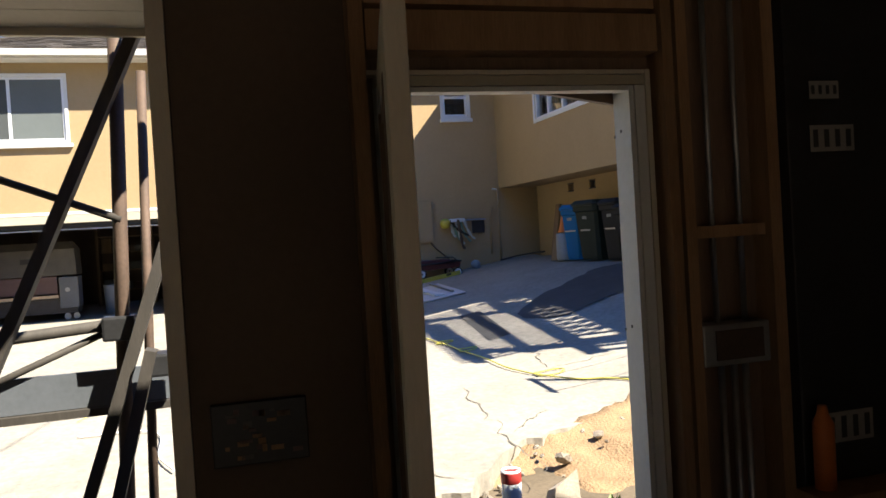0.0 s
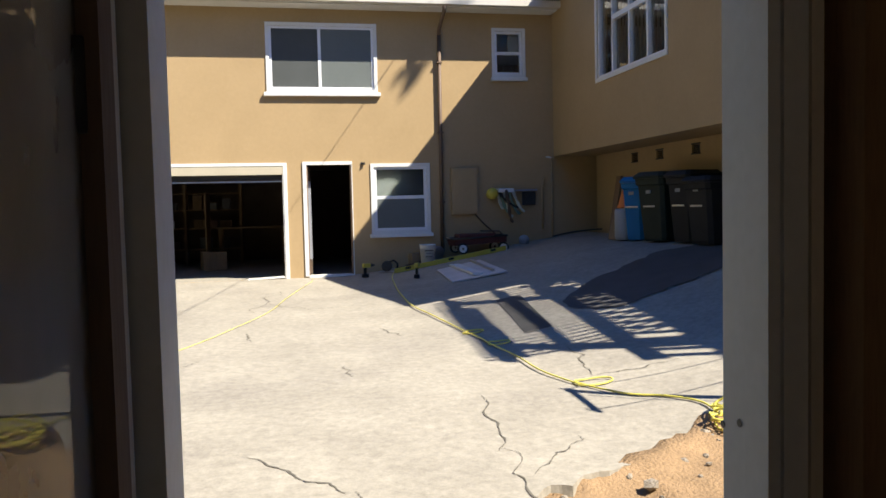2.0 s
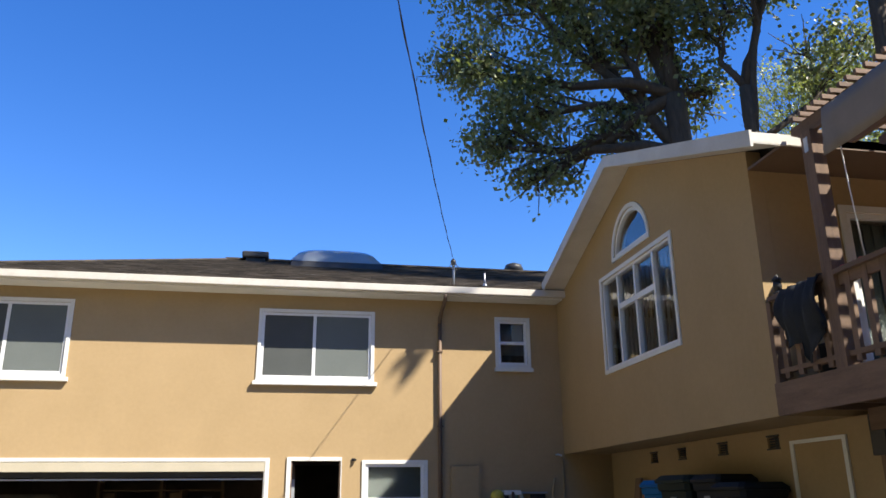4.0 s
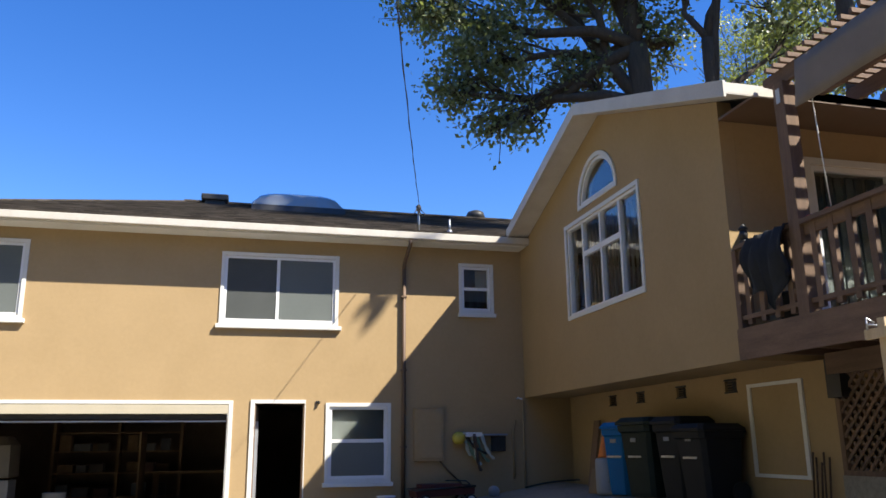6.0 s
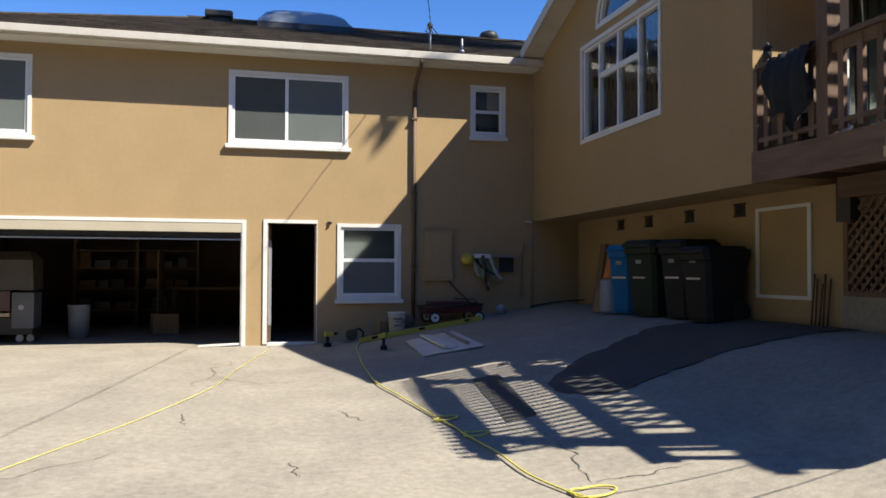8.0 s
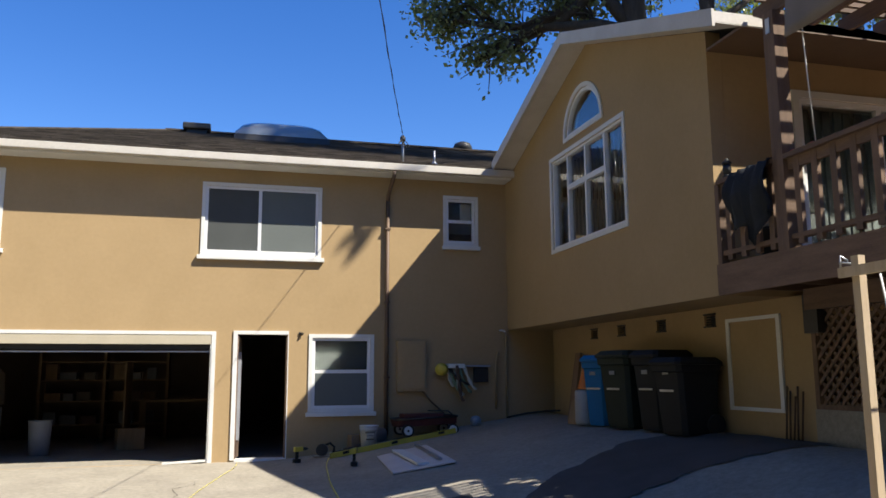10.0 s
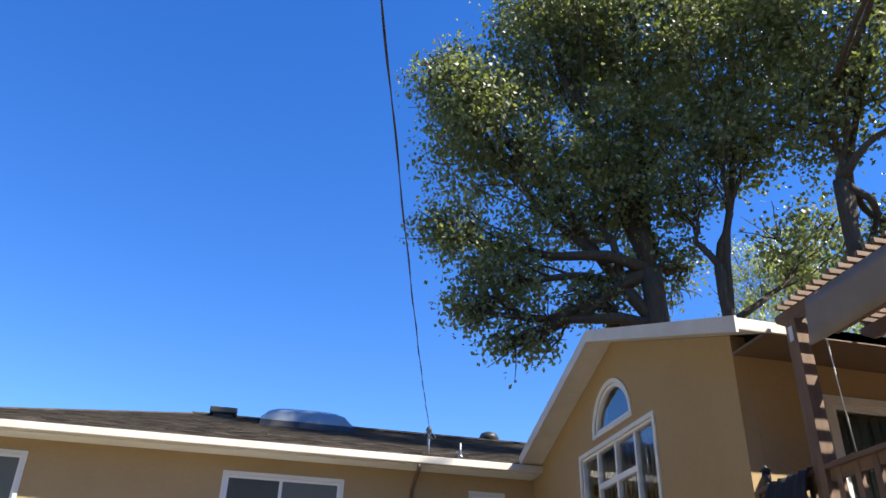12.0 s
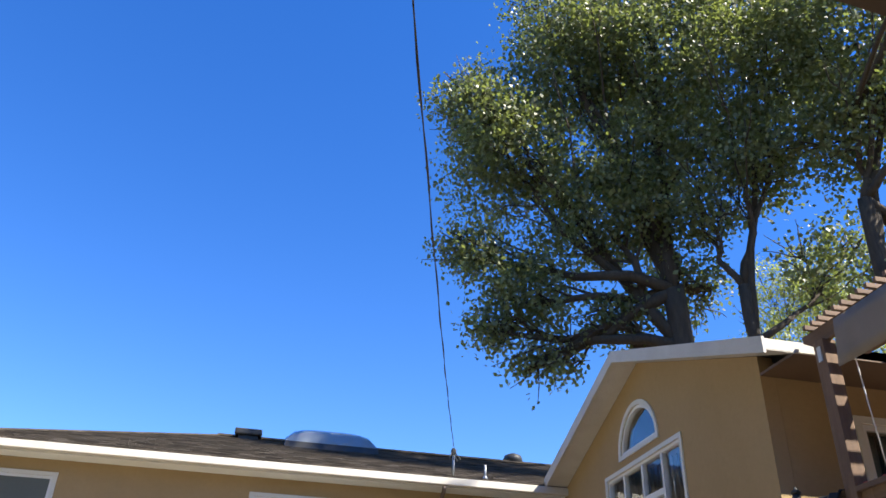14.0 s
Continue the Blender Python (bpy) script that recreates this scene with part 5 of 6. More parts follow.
def curl(cx, cy, r, a0, a1, n=8, sq=0.6):
    return [(cx + r * math.cos(radians(a0 + (a1 - a0) * i / n)), cy + sq * r * math.sin(radians(a0 + (a1 - a0) * i / n))) for i in range(n + 1)]


CORD = ([(-3.32, -0.95), (-3.42, -1.5), (-3.49, -2.2), (-3.58, -3.4), (-3.60, -4.58), (-3.49, -5.42), (-3.40, -6.1)] + curl(-3.27, -6.66, 0.11, 130, 480) +
        [(-3.27, -7.0)] + curl(-3.16, -7.3, 0.11, 150, 500) + [(-3.16, -7.9), (-3.12, -8.5)] + curl(-2.86, -9.0, 0.15, 160, 510) + [(-2.78, -9.4), (-2.56, -9.6), (-2.42, -9.85), (-2.44, -10.12)])
cord("extension_cord", CORD, 0.008, CORDYELLOW, "yellow extension cord snaking over the slab")
coil = bmesh.new()
rnd = random.Random(3)
pts = []
for k in range(6):
    c = (-2.42 + rnd.uniform(-0.05, 0.05), -10.24 + rnd.uniform(-0.06, 0.06))
    ang = rnd.uniform(0, 3.1)
    r = rnd.uniform(0.10, 0.20)
    for i in range(25):
        a = 2 * math.pi * i / 24
        x, y = r * math.cos(a), 0.55 * r * math.sin(a)
        gx_, gy_ = c[0] + x * math.cos(ang) - y * math.sin(ang), c[1] + x * math.sin(ang) + y * math.cos(ang)
        pts.append((gx_, gy_, ground_z(gx_, gy_) + 0.03 + 0.014 * k + 0.03 * math.sin(a * 2 + k)))
tube(coil, pts, 0.008, 6)
solid("cord_coil", coil, CORDYELLOW, "loose coil of yellow extension cord on the slab", "cord")
cord("yellow_rope", [(-7.2, -8.7), (-6.55, -7.2), (-6.11, -6.22), (-5.83, -5.46), (-5.43, -4.24), (-5.19, -2.9), (-4.9, -1.5), (-4.73, -0.69), (-4.7, -0.1)], 0.0032, CORDYELLOW, "thin yellow rope running to the side door")
cord("power_cable", [(-7.1, -9.3), (-6.62, -9.35), (-6.45, -9.6), (-6.42, -10.2), (-6.3, -10.6)], 0.008, WHITEPLASTIC, "thin white cord lying on the slab")

# ---- broken ground before the shed ----
bank = bmesh.new()
rows = []
for j in range(46):
    y = -13.62 + j * 0.085
    row = []
    for i in range(64):
        x = -5.55 + i * 0.075
        top = slab_edge(x)
        dip = smooth(-13.6, -13.1, y) * (1 - smooth(top - 0.35, top + 0.05, y))
        z = ground_z(x, y) - 0.16 - 0.10 * dip + 0.09 * noise.noise((x * 2.0, y * 2.0, 1)) + 0.05 * noise.noise((x * 6, y * 6, 4)) + 0.02 * noise.noise((x * 17, y * 17, 4))
        z += 0.17 * smooth(-3.6, -2.3, x) + 0.10 * smooth(-4.6, -3.2, x) * smooth(-12.6, -11.4, y)
        z += 0.07 * smooth(-4.6, -3.6, x) * smooth(-12.0, -11.2, y)
        z = min(z, ground_z(x, y) - 0.035 + 0.05 * smooth(top - 0.3, top - 0.02, y) + 0.025 * noise.noise((x * 5, y * 5, 2)))
        if y > top + 0.10 + 0.12 * noise.noise((x * 3, y * 3, 6)):
            z = ground_z(x, y) - 0.10
        row.append(bank.verts.new((x, y, z)))
    rows.append(row)
for a, b in zip(rows, rows[1:]):
    for i in range(63):
        f = bank.faces.new((a[i], a[i + 1], b[i + 1], b[i]))
        f.smooth = True
solid("dirt_bank", bank, SOIL, "freshly dug sandy soil before the shed door", "soil", "structure")


def stone_mesh(seed, size):
    rnd = random.Random(seed)
    bm = bmesh.new()
    bmesh.ops.create_icosphere(bm, subdivisions=1, radius=1.0)
    for v in bm.verts:
        v.co = Vector((v.co.x * rnd.uniform(0.7, 1.2), v.co.y * rnd.uniform(0.7, 1.2), v.co.z * rnd.uniform(0.45, 0.85))) * size
    return mesh_of("stone", bm, RUBBLE)


stones = [stone_mesh(k, 1.0) for k in range(6)]
rnd = random.Random(21)
for k in range(90):
    x = rnd.uniform(-5.3, -1.4)
    y = slab_edge(x) - abs(rnd.gauss(0.12, 0.16))
    s = rnd.uniform(0.012, 0.035) if k % 6 else rnd.uniform(0.04, 0.08)
    o = new("rubble_stone", stones[k % 6])
    o.matrix_world = pose(x, y, ground_z(x, y) - 0.13 + s * 0.2 + 0.10 * smooth(-4.6, -3.2, x), rnd.uniform(0, 40), rnd.uniform(0, 40), rnd.uniform(0, 360)) @ Matrix.Scale(s, 4)
    tagged(o, "broken chunk of concrete lying on the soil", "stone", "rubble before the shed")
bm = bmesh.new()
loft(bm, [[(x, y, 0) for x, y in ((-0.13, -0.05), (0.12, -0.07), (0.14, 0.06), (-0.1, 0.08))], [(x, y, z) for x, y, z in ((-0.10, -0.04, 0.26), (0.05, -0.05, 0.36), (0.10, 0.04, 0.30), (-0.07, 0.06, 0.22))]])
solid("concrete_shard", bm, RUBBLE, "upright shard of broken concrete in the trench", "stone", m=pose(-4.12, -12.02, ground_z(-4.1, -12) - 0.22, 0, 8, 20))
stub = thing("pipe_stub", "white plastic pipe stub with a red band in the trench", "pipe", at=(-4.44, -12.1, -0.42))
bm = bmesh.new()
lathe(bm, [(0.055, 0), (0.055, 0.34), (0.046, 0.34), (0.046, 0.1)], 18)
part("pipe", bm, WHITEPLASTIC, stub)
bm = bmesh.new()
lathe(bm, [(0.0565, 0.27), (0.0575, 0.275), (0.0575, 0.325), (0.0565, 0.33)], 18)
part("band", bm, RED, stub, "red band")


def tuft(x, y, z, n, size, seed, mat=None):
    rnd = random.Random(seed)
    bm = bmesh.new()
    for k in range(n):
        a, lean, l = rnd.uniform(0, 6.28), rnd.uniform(0.2, 1.0), size * rnd.uniform(0.5, 1.1)
        d = Vector((math.cos(a) * lean, math.sin(a) * lean, 1)).normalized()
        s = d.cross(Vector((0, 0, 1))).normalized() * l * rnd.uniform(0.06, 0.12)
        p = Vector((rnd.uniform(-0.05, 0.05), rnd.uniform(-0.05, 0.05), 0))
        q = [p - s * 0.4, p + s * 0.4, p + d * l * 0.6 + s, p + d * l + Vector((0, 0, -0.3 * l * lean)), p + d * l * 0.6 - s]
        bm.faces.new([bm.verts.new(v) for v in q])
    o = new("leaves", mesh_of("leaves", bm, mat or WEED))
    o.location = (x, y, z)
    return o


for k, (x, y, s) in enumerate(((-4.25, -12.15, 0.2), (-3.85, -12.1, 0.16), (-2.35, -11.3, 0.2), (-3.2, -11.75, 0.12))):
    w = thing("weed", "small green weed growing in the dug soil", "weed", at=(x, y, ground_z(x, y) - 0.16), group="weeds")
    t = tuft(0, 0, 0, 26, s, k)
    t.parent = w
pl = thing("planter_pot", "tan barrel planter with straggling green plants", "planter", at=(-1.62, -10.75, -0.25))
bm = bmesh.new()
lathe(bm, [(0.20, 0), (0.28, 0.3), (0.30, 0.42), (0.27, 0.42), (0.25, 0.36), (0.02, 0.36)], 20)
part("pot", bm, PLYWOOD, pl)
t = tuft(0, 0, 0.36, 60, 0.34, 77)
t.parent = pl
bm = bmesh.new()
tube(bm, [(-0.1, 0.05, 0.36), (-0.13, 0.06, 0.80), (-0.24, 0.09, 0.80)], 0.008, 6)
part("bent_rod", bm, STEEL, pl, "bent grey metal rod")
part("tray", boxes((-0.22, 0.12, -0.2, 0.1, 0.48, 0.51)), WHITEPLASTIC, pl)

# ---- clothes-line post ----
cl = thing("clothes_post", "bare timber clothes-line post with a cross arm", "post", at=(-1.68, -10.30, 0))
part("post", boxes((-0.022, 0.022, -0.026, 0.026, -0.3, 1.97)), POLEWOOD, cl)
part("cross_arm", boxes((-0.046, -0.023, -0.56, 0.10, 1.86, 1.915)), POLEWOOD, cl)
for yy in (-0.52, 0.07):
    bm = bmesh.new()
    tube(bm, [(-0.05, yy, 1.91), (-0.05, yy, 1.95), (-0.03, yy + 0.02, 1.98), (0.0, yy, 1.95)], 0.006, 6)
    part("hook", bm, STEEL, cl)
for yy in (-0.52, 0.07):
    bm = bmesh.new()
    tube(bm, hanging((-1.72, -10.30 + yy, 1.94), (0.86, -10.2 + yy * 0.5, 2.05), 0.06), 0.006, 5)
    solid("clothes_line", bm, STEEL, "thin line strung from the clothes post", "line", group="clothes lines")
bm = bmesh.new()
tube(bm, [(-1.66, -10.42, 1.86), (-1.64, -10.44, 1.6), (-1.66, -10.42, 1.0), (-1.62, -10.44, 0.5), (-1.64, -10.4, -0.1)], 0.006, 5)
solid("hanging_string", bm, WHITEPLASTIC, "thin white string hanging from the clothes post", "string")
bm = bmesh.new()
tube(bm, [(0.02, -8.05, 4.83), (0.03, -8.02, 4.4), (0.02, -8.05, 4.0), (0.10, -8.0, 3.35)], 0.006, 5)
solid("pergola_cord", bm, WHITEPLASTIC, "thin pale cord hanging from the pergola", "cord")

# ---- the shed from which the walk starts ----
WY0, WY1 = -13.87, -13.765
solid("wall_shed", sheet_with_holes(rect(-9.2, -1.4, -0.5, 2.62), [rect(-5.44, -4.535, -0.33, 1.735), rect(-8.6, -6.075, -0.33, 2.25)],
      lambda u, v, d: (u, WY0 + 0.02 + d, v), 0.085), PLANKSIDE, "dark timber front wall of the shed", "wall", "structure")
solid("floor", boxes((-9.2, -1.4, -19.5, -13.69, -0.50, SHED_FLOOR)), CONCRETE, "bare concrete shed floor", "floor", "structure")
solid("ceiling_shed", boxes((-9.2, -1.4, -19.5, -13.69, 2.50, 2.62)), PLANKSIDE, "dark boarded shed roof", "ceiling", "structure")
# the wide gap in the back wall is unseen, added to brighten the interior
solid("wall_shed_sides", boxes((-9.36, -9.2, -19.5, -13.69, -0.5, 2.62), (-1.4, -1.24, -19.5, -13.69, -0.5, 2.62), (-9.36, -8.0, -19.66, -19.5, -0.5, 2.62), (-3.7, -1.24, -19.66, -19.5, -0.5, 2.62), (-8.0, -3.7, -19.66, -19.5, 2.05, 2.62)),
      PLANKSIDE, "dark timber side and back walls of the shed, with an unseen gap added for light", "wall", "structure")
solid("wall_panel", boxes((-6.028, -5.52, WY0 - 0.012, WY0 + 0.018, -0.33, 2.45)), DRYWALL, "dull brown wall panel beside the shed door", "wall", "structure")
opening = thing("door_4", "wide open side bay of the shed framed in grey timber", "opening", kind="structure")
part("jamb", boxes((-6.08, -6.03, WY0 - 0.03, WY1 + 0.01, -0.33, 2.25)), DOORPAINT, opening)
part("header", boxes((-8.6, -6.083, WY0, WY1 + 0.03, 2.225, 2.248)), WHITE, opening, "pale boarded header")
canopy = thing("canopy", "pale boarded lean-to roof over the side bay", "canopy", kind="structure")
for k in range(8):
    ya = -13.68 + 0.142 * k
    za = 2.51 - 0.036 * k
    bm = bmesh.new()
    loft(bm, [[(x, ya, za), (x, ya + 0.138, za - 0.035), (x, ya + 0.138, za - 0.013), (x, ya, za + 0.022)] for x in (-9.2, -5.8)])
    part("board", bm, CREAM, canopy)
part("fascia", boxes((-9.2, -5.8, -12.545, -12.515, 2.19, 2.30)), CREAM, canopy)
for x in (-8.8, -7.9, -7.0, -6.12):
    part("rafter", bar(bmesh.new(), (x, -13.68, 2.455), (x, -12.55, 2.17), 0.045, 0.09), CREAM, canopy)
frame_in = thing("stud_frame", "old exposed fir studs of the shed wall", "framing", kind="structure")
for x0, x1 in ((-4.492, -4.455), (-4.44, -4.40), (-4.11, -4.065), (-3.55, -3.51), (-3.1, -3.06), (-2.6, -2.56), (-5.52, -5.475)):
    part("stud", boxes((x0, x1, WY0 - 0.08, WY0 + 0.018, -0.33, 2.5)), STUDWOOD, frame_in)
part("stud", boxes((-5.47, -4.51, WY0 - 0.08, WY0 + 0.018, 1.80, 1.92)), STUDWOOD, frame_in)
part("stud", boxes((-5.47, -4.51, WY0 - 0.07, WY0 + 0.018, 1.94, 2.03)), STUDWOOD, frame_in)
for x in (-5.1, -4.8):
    part("stud", boxes((x - 0.02, x + 0.02, WY0 - 0.07, WY0 + 0.018, 2.032, 2.5)), STUDWOOD, frame_in)
part("blocking", boxes((-4.398, -4.112, WY0 - 0.05, WY0 + 0.018, 1.18, 1.22)), STUDWOOD, frame_in)

door = thing("door_3", "white door frame of the shed with a glazed door open inwards", "door", kind="structure")
part("jamb", boxes((-4.572, -4.536, WY0 - 0.03, WY1 + 0.015, -0.33, 1.70)), WHITE, door, "white painted jamb with screw holes")
part("stop", boxes((-4.592, -4.574, WY0 - 0.025, WY0 + 0.03, -0.33, 1.70)), WHITE, door)
part("jamb", boxes((-5.438, -5.36, WY0 - 0.028, WY1 + 0.015, -0.33, 1.70)), WHITE, door)
part("head", boxes((-5.438, -4.536, WY0 - 0.03, WY1 + 0.004, 1.702, 1.734)), CREAM, door, "cream painted head")
trim = bmesh.new()
loft(trim, [[(x, WY1 + 0.016, 1.702 - 0.16 * (x + 4.82)), (x, WY1 + 0.045, 1.702 - 0.16 * (x + 4.82)), (x, WY1 + 0.045, 1.83), (x, WY1 + 0.016, 1.83)] for x in (-5.50, -4.48)])
part("head_trim", trim, BROWNPIPE, door, "brown outer head trim")
part("inner_casing", boxes((-4.534, -4.516, WY0 - 0.034, WY0 + 0.018, -0.33, 1.75), (-5.47, -4.536, WY0 - 0.034, WY0 + 0.018, 1.736, 1.75)), DOORPAINT, door, "grey inner casing")
part("stop", boxes((-5.358, -4.594, WY0 - 0.025, WY0 + 0.03, 1.684, 1.70)), WHITE, door)
part("outer_casing", boxes((-4.534, -4.47, WY1 - 0.01, WY1 + 0.02, -0.33, 1.70)), BROWNPIPE, door)
for z in (1.57, 0.90, 0.28):
    for dy in (0.03, 0.075):
        bm = bmesh.new()
        tube(bm, [(-4.5735, WY0 + 0.045 + dy, z - dy * 0.3), (-4.5725, WY0 + 0.045 + dy, z - dy * 0.3)], 0.006, 8)
        part("screw", bm, DARKMETAL, door)
for z in (1.35, 0.62, -0.05):
    part("hinge", boxes((-5.432, -5.412, WY0 - 0.10, WY0 - 0.005, z - 0.05, z + 0.05), bevel=0.004), DARKMETAL, door, "dark butt hinge")

leaf_m = Matrix.Translation((-5.413, -13.909, 0)) @ Matrix.Rotation(radians(180 + 79.5), 4, "Z")
leaf = thing("glazed_door", "taupe glazed door leaf standing open into the shed", "door")
leaf.matrix_world = leaf_m
W, T, Z0, Z1 = 0.82, 0.024, -0.315, 1.73
GA, GB = 0.02, 0.65          # the glazed opening along the leaf
part("stile", boxes((0.0, GA, -T, T, Z0, Z1), bevel=0.004), DOORPAINT, leaf)
part("stile", boxes((GB, W, -T, T, Z0, Z1), bevel=0.004), DOORPAINT, leaf)
part("rail", boxes((GA, GB, -T, T, Z1 - 0.12, Z1)), DOORPAINT, leaf)
part("rail", boxes((GA, GB, -T, T, 0.25, 0.47)), DOORPAINT, leaf)
part("rail", boxes((GA, GB, -T, T, Z0, Z0 + 0.2)), DOORPAINT, leaf)
part("lower_panel", boxes((GA, GB, -0.008, 0.008, Z0 + 0.2, 0.25)), DOORPAINT, leaf)
part("bead", boxes((GA, GA + 0.035, -0.026, 0.026, 0.47, Z1 - 0.12), (GB - 0.07, GB, -0.026, 0.026, 0.47, Z1 - 0.12),
                   (GA + 0.035, GB - 0.07, -0.019, 0.019, 0.47, 0.50), (GA + 0.035, GB - 0.07, -0.019, 0.019, Z1 - 0.15, Z1 - 0.12)), DARKBEAD, leaf, "brown wooden glazing bead")
pn = part("pane", boxes((GA + 0.03, GB - 0.065, -0.003, 0.003, 0.496, Z1 - 0.146)), DUSTYGLASS, leaf)
bm = bmesh.new()
tube(bm, [(W - 0.06, -0.07, 0.62), (W - 0.06, 0.07, 0.62)], 0.024, 12)
part("knob", bm, DARKMETAL, leaf)

# ---- fittings on the shed wall ----
sign = thing("wall_box", "dark speckled box cover fixed to the panel", "cover", at=(-5.84, WY0 - 0.012, 0.71))
part("plate", boxes((-0.135, 0.135, -0.02, -0.001, -0.09, 0.09), bevel=0.004), DARKMETAL, sign)
rnd = random.Random(8)
for k in range(22):
    x, z, w, h = rnd.uniform(-0.12, 0.09), rnd.uniform(-0.075, 0.06), rnd.uniform(0.012, 0.04), rnd.uniform(0.008, 0.022)
    part("print_bar", boxes((x, x + w, -0.0225, -0.0215 + 0.0001 * k, z, z + h)), rnd.choice((PINKPANEL, GREYPANEL, PLANKSIDE, STUDWOOD)), sign)
jb = thing("junction_box", "grey steel junction box with three conduits below", "junction box", at=(-4.268, WY0 - 0.03, 0.82))
part("box", boxes((-0.13, 0.13, -0.05, 0.045, -0.07, 0.07), bevel=0.006), STEEL, jb)
part("cover", boxes((-0.085, 0.10, -0.058, -0.051, -0.05, 0.05), bevel=0.003), RUST, jb, "brown cover plate")
for x in (-0.04, 0.01, 0.055):
    bm = bmesh.new()
    tube(bm, [(x, -0.01, -0.07), (x, -0.01, -1.15)], 0.0115, 8)
    part("conduit", bm, STEEL, jb)
for x in (-0.04, 0.07):
    bm = bmesh.new()
    tube(bm, [(x, 0.0, 0.07), (x, 0.0, 0.85), (x + 0.01, 0.0, 1.6)], 0.010, 8)
    part("conduit", bm, STEEL, jb)
cab = thing("electrical_cabinet", "tall dark electrical cabinet with pale paper labels", "cabinet", at=(-3.76, WY0 - 0.02, -0.33))
part("body", boxes((-0.30, 0.20, -0.10, 0.018, 0.0, 2.4), bevel=0.006), DARKMETAL, cab)
for x0, x1, z0, z1 in ((-0.205, -0.085, 1.96, 2.02), (-0.21, -0.03, 1.78, 1.87), (-0.205, -0.01, 0.78, 0.885)):
    lab = part("paper_label", boxes((x0, x1, -0.103, -0.101, z0, z1)), PAPER, cab, "pale paper label")
    n = 4
    for k in range(n):
        xx = x0 + (x1 - x0) * (k + 0.25) / n
        part("print_bar", boxes((xx, xx + (x1 - x0) * 0.11, -0.1045, -0.1034, z0 + 0.015, z1 - 0.015)), INK, lab)
bm = bmesh.new()
lathe(bm, [(0.035, 0), (0.035, 0.22), (0.02, 0.25), (0.015, 0.28)], 14)
solid("orange_can", bm, ORANGE, "orange can standing on a ledge by the cabinet", "can", m=pose(-4.02, WY0 - 0.17, 0.32))
solid("wall_ledge", boxes((-4.10, -3.2, WY0 - 0.26, WY0 - 0.122, 0.285, 0.318)), STUDWOOD, "narrow timber ledge on the shed wall", "ledge", "structure")
solid("orange_level", boxes((-0.012, 0.012, -0.05, 0.05, 0, 0.12), bevel=0.004), ORANGE, "small orange tool hanging on a stud", "tool", m=pose(-3.53, WY0 - 0.095, 0.77))

# ---- folded scaffold standing outside the bay ----
sc = thing("scaffold", "rusty folded scaffold frames with a plank", "scaffold", at=(0, 0, 0))
for pts, r, mat in ((((-6.40, -12.4, -0.27), (-6.29, -12.4, 2.75)), 0.032, RUST), (((-6.30, -12.25, -0.27), (-6.22, -12.25, 2.1)), 0.022, RUST),
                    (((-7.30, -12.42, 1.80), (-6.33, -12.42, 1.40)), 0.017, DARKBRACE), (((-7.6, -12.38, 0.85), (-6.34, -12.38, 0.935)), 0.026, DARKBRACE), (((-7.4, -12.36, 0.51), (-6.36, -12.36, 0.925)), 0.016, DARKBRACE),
                    (((-7.55, -12.4, -0.27), (-7.55, -12.4, 2.75)), 0.030, RUST)):
    bm = bmesh.new()
    tube(bm, pts, r, 10)
    part("pole", bm, mat, sc)
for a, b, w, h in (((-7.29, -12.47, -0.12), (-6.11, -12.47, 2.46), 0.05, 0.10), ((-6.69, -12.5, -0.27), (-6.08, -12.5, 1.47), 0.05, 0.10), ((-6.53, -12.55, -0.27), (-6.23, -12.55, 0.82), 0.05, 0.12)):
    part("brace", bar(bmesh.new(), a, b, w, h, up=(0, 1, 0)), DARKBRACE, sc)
part("coupler", boxes((-6.44, -6.30, -12.46, -12.34, 0.86, 0.97), bevel=0.012), DARKMETAL, sc)
part("coupler", boxes((-6.25, -6.10, -12.58, -12.42, 0.70, 0.80), bevel=0.012), DARKMETAL, sc)
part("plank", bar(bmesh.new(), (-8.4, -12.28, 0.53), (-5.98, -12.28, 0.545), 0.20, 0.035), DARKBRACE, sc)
part("plank", bar(bmesh.new(), (-8.4, -12.33, 0.632), (-5.98, -12.33, 0.645), 0.025, 0.16), BLUEPANEL, sc)

# ---- tall trees behind the house ----
def limb(bm, a, b, r0, r1, seed, bend=0.5, n=9):
    a, b = Vector(a), Vector(b)
    pts, rad = [], []
    for k in range(n + 1):
        t = k / n
        w = math.sin(math.pi * t) * bend
        off = Vector((noise.noise((t * 2.3, seed, 0)), noise.noise((t * 2.3, seed, 5)), 0.4 * noise.noise((t * 2.3, seed, 9)))) * w
        pts.append(a.lerp(b, t) + off)
        rad.append(r0 + (r1 - r0) * t ** 0.8)
    tube(bm, pts, rad, 9)
    return pts


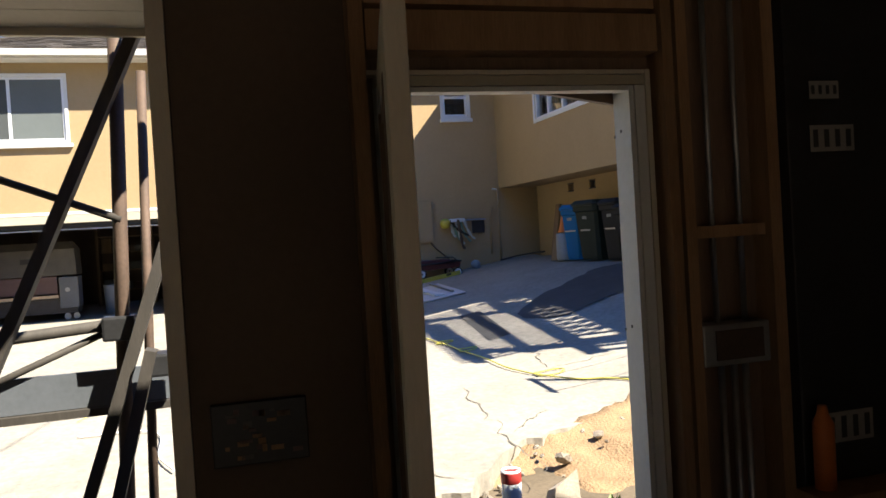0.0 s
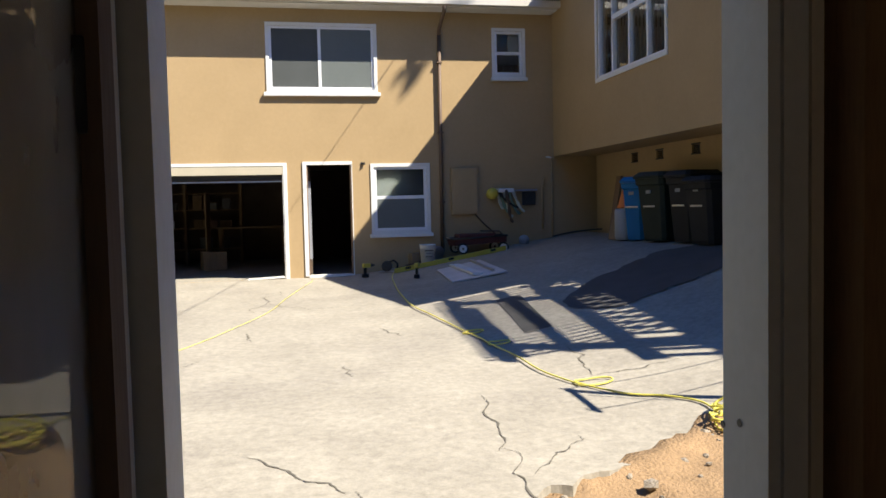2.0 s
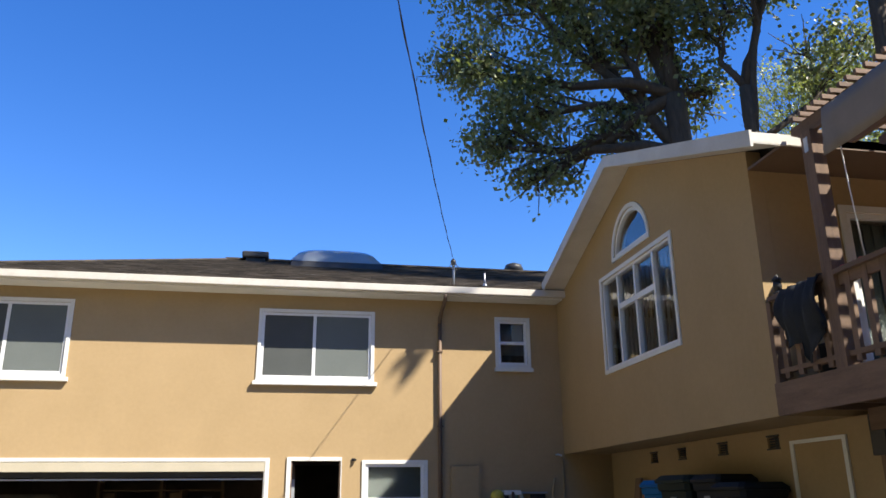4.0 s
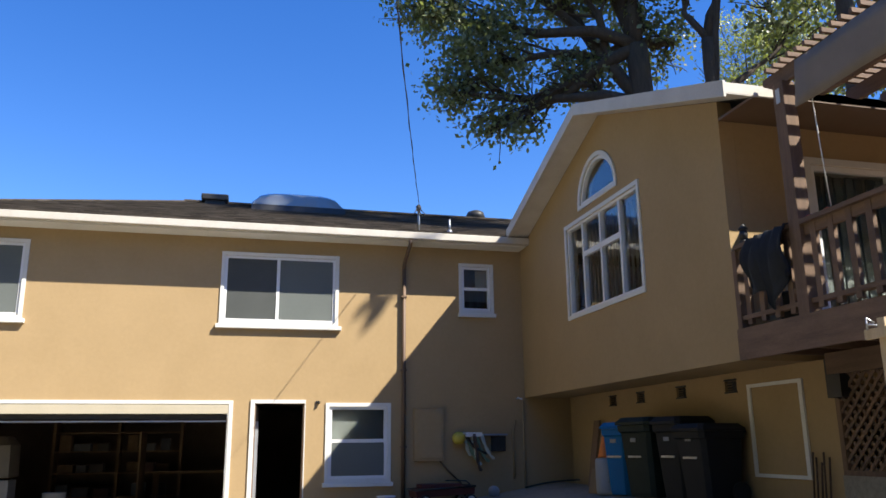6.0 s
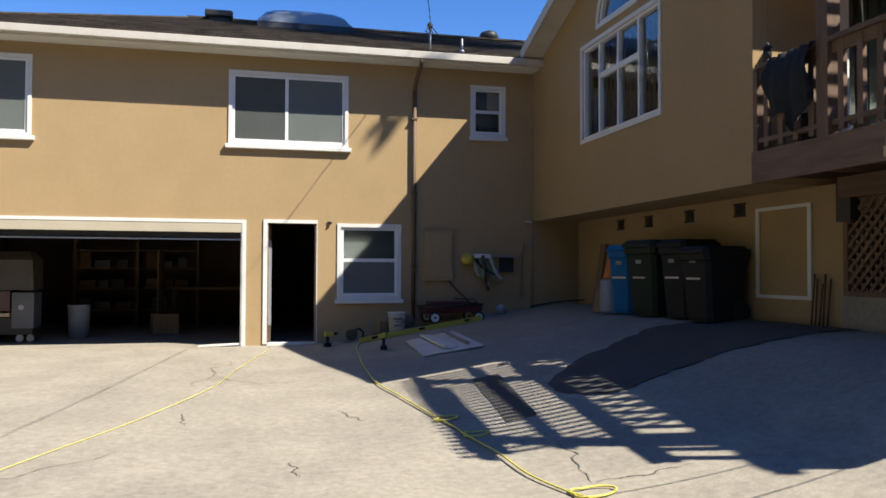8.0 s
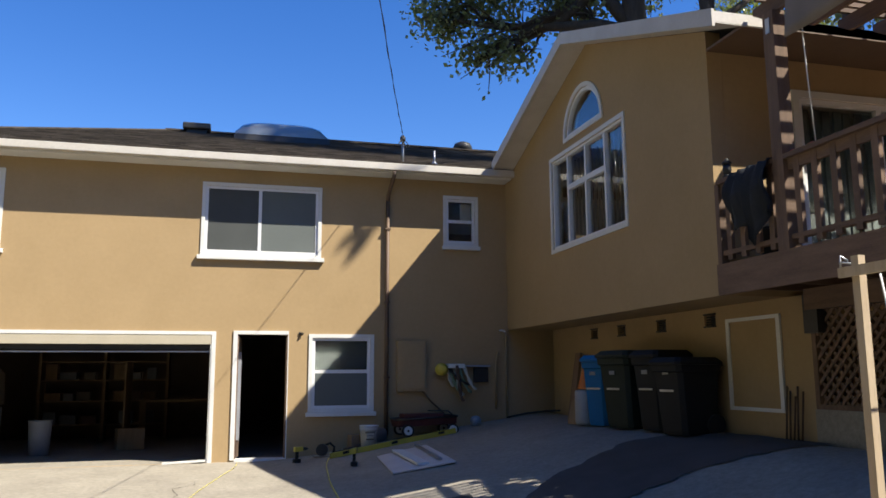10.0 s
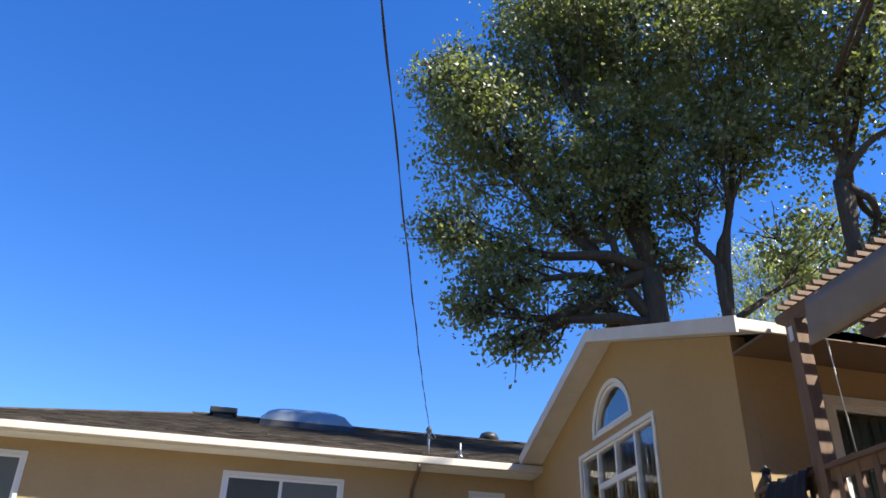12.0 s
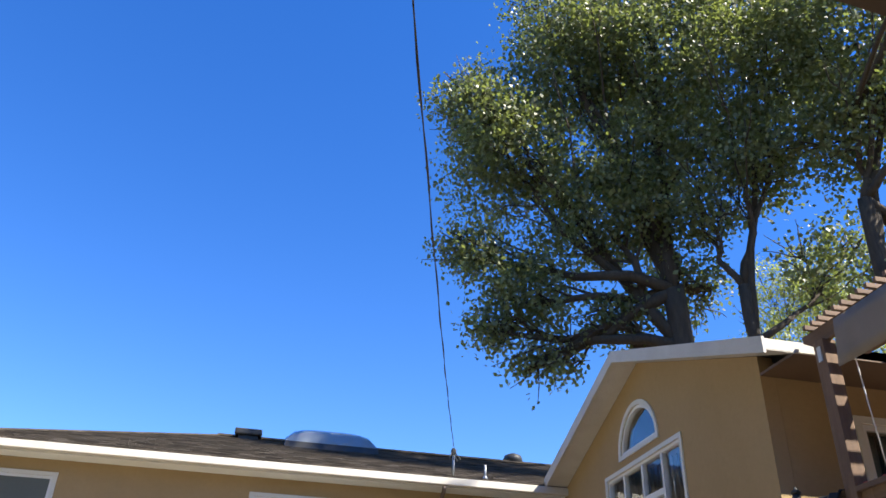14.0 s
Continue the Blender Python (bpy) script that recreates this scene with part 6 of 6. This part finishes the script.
def crown_mesh(lobes, seed):
    """Leaf sprays in uneven lobes: each spray a loose cluster of small pointed leaves."""
    rng = np.random.default_rng(seed)
    centres = []
    for (cx, cy, cz), (rx, ry, rz), count in lobes:
        d = rng.normal(size=(count, 3))
        d /= np.linalg.norm(d, axis=1)[:, None]
        r = rng.uniform(0.25, 1.0, count) ** 0.45 * (0.84 + 0.30 * np.sin(3.1 * d[:, 0] + 4.0 * d[:, 2] + cx) * np.cos(2.7 * d[:, 1] + cz))
        centres.append(np.array([cx, cy, cz]) + d * r[:, None] * np.array([rx, ry, rz]))
    c = np.concatenate(centres)
    per = 26
    n = len(c) * per
    off = rng.normal(size=(n, 3)) * np.array([0.33, 0.33, 0.26])
    p = np.repeat(c, per, 0) + off
    a = rng.normal(size=(n, 3))
    a[:, 2] -= 0.5
    a /= np.linalg.norm(a, axis=1)[:, None]
    b = np.cross(a, rng.normal(size=(n, 3)))
    b /= np.linalg.norm(b, axis=1)[:, None]
    l = rng.uniform(0.11, 0.23, n)[:, None]
    w = l * rng.uniform(0.28, 0.42, n)[:, None]
    v = np.stack([p, p + a * l * 0.5 + b * w, p + a * l, p + a * l * 0.5 - b * w], 1).reshape(-1, 3)
    me = bpy.data.meshes.new("leaves")
    me.from_pydata(v.tolist(), [], np.arange(4 * n).reshape(-1, 4).tolist())
    me.materials.append(LEAF)
    return me


def tree(label, base, fork, lobes, r, seed, leaf_mat=None):
    t = thing("tree", label, "tree", group="tall trees behind the house")
    bm = bmesh.new()
    trunk = limb(bm, base, fork, r, r * 0.62, seed, 0.5, 14)
    rnd = random.Random(seed)
    for k, (c, rad, count) in enumerate(lobes):
        start = Vector(fork) if k % 3 else trunk[-3]
        mid = Vector(c) + Vector((0, 0, -rad[2] * 0.25))
        pts = limb(bm, start, mid, r * 0.42, r * 0.12, seed + k * 1.7, 1.0, 9)
        for j in range(9):
            q = pts[rnd.randint(4, 9)]
            d = Vector((rnd.uniform(-1, 1) * rad[0], rnd.uniform(-1, 1) * rad[1], rnd.uniform(-0.7, 1) * rad[2])) * 0.85
            tw = limb(bm, q, Vector(c) + d, r * 0.11, 0.018, seed + k + j * 0.37, 0.5, 6)
            for i in range(2):
                e = Vector(c) + d + Vector((rnd.uniform(-1, 1), rnd.uniform(-1, 1), rnd.uniform(-0.8, 0.9))) * 0.9
                limb(bm, tw[4], e, 0.03, 0.01, seed + j + i * 0.71, 0.2, 4)
    part("trunk", bm, BARK, t)
    o = new("crown", crown_mesh(lobes, int(seed * 10)))
    o.parent = t
    if leaf_mat:
        o.data.materials[0] = leaf_mat
    return t


def ball(x, y, z, r, n, flat=0.9):
    return ((x, y, z), (r, r, r * flat), n)


tree("tall broadleaf tree with a spreading dark green crown", (7.2, 6.8, -0.2), (6.7, 7.0, 13.6),
     [ball(2.0, 9.1, 19.8, 3.1, 420), ball(4.4, 8.2, 24.0, 3.2, 420), ball(7.0, 7.0, 23.6, 3.6, 480), ball(5.0, 7.9, 16.9, 2.8, 340), ball(2.3, 9.0, 13.9, 1.9, 150),
      ball(3.2, 8.7, 11.6, 0.9, 26, 1.2), ball(1.3, 9.2, 12.6, 0.9, 34), ball(2.3, 9.0, 11.2, 0.6, 15), ball(0.5, 9.5, 15.6, 1.3, 75), ball(0.8, 9.4, 22.0, 1.9, 140), ball(6.5, 7.3, 19.0, 2.6, 260), ball(7.6, 7.6, 14.2, 1.5, 60), ball(5.2, 8.2, 12.9, 1.2, 45), ball(7.2, 7.2, 28.0, 3.4, 260), ball(3.6, 8.6, 27.2, 2.2, 110)], 0.55, 1.0)
tree("tall broadleaf tree with an open forked trunk", (8.2, 5.0, -0.2), (8.0, 5.1, 13.0),
     [ball(9.2, 4.3, 21.3, 3.4, 420), ball(8.8, 4.6, 17.8, 2.1, 190), ball(9.8, 4.2, 25.5, 3.0, 260), ball(11.2, 5.2, 14.2, 1.9, 85), ball(7.4, 5.7, 16.0, 1.5, 80)], 0.30, 2.0)
last_tree = tree("tall broadleaf tree rising behind the pergola", (9.9, 2.3, -0.2), (10.2, 2.0, 14.5),
     [ball(10.9, 1.3, 20.8, 3.4, 400), ball(10.3, 2.0, 17.2, 2.0, 170), ball(13.0, -0.5, 17.5, 2.8, 230), ball(12.4, 0.3, 23.8, 2.8, 200), ball(13.0, 2.5, 13.0, 2.2, 110), ball(11.6, 2.4, 11.8, 1.6, 75)], 0.34, 3.0)

tree("slender far tree with yellow-green leaves coloured as if lit from behind", (29.0, 30.0, -0.2), (29.0, 30.0, 15.0),
     [ball(27.0, 30.0, 23.5, 3.2, 170), ball(31.0, 29.0, 26.0, 3.4, 190), ball(33.5, 30.0, 23.5, 3.0, 150), ball(25.5, 30.0, 20.0, 3.0, 150), ball(29.5, 30.0, 19.5, 3.4, 190), ball(28.0, 30.0, 28.0, 3.0, 150), ball(31.5, 30.0, 30.0, 3.0, 130)], 0.30, 4.0, BRIGHTLEAF)

# an unseen limb added high over the wing to carry blades that shade the facade
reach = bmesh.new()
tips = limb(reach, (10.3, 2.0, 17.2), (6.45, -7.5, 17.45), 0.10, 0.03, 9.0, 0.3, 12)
part("shadow_limb", reach, BARK, last_tree)
# blades set back along the sun so that their shadows streak the facade
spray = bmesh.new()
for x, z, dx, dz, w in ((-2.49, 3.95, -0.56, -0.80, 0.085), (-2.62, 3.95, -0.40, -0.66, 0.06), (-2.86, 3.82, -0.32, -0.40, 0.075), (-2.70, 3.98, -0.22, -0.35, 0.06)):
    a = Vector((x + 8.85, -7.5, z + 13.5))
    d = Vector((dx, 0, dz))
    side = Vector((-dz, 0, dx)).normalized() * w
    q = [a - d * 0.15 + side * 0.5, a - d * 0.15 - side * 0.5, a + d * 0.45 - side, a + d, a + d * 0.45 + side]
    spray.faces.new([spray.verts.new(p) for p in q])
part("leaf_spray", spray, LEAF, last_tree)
# second unseen limb and crown, added only to throw ragged shade on the roof
over = bmesh.new()
limb(over, (10.3, 2.0, 17.2), (9.2, -6.3, 21.6), 0.12, 0.04, 12.0, 0.5, 12)
part("shadow_limb", over, BARK, last_tree)
high = new("crown", crown_mesh([ball(x + 10.6, y - 9.0, 5.2 + 0.356 * y + 16.2, rr, n) for x, y, rr, n in
                                ((-4.9, 3.9, 0.8, 34), (-3.6, 3.0, 0.9, 50), (-2.2, 2.5, 1.0, 60), (-0.9, 2.1, 1.1, 70), (0.5, 2.3, 1.2, 70), (-2.9, 4.2, 0.9, 40), (-0.6, 4.0, 1.1, 50))], 44))
high.parent = last_tree
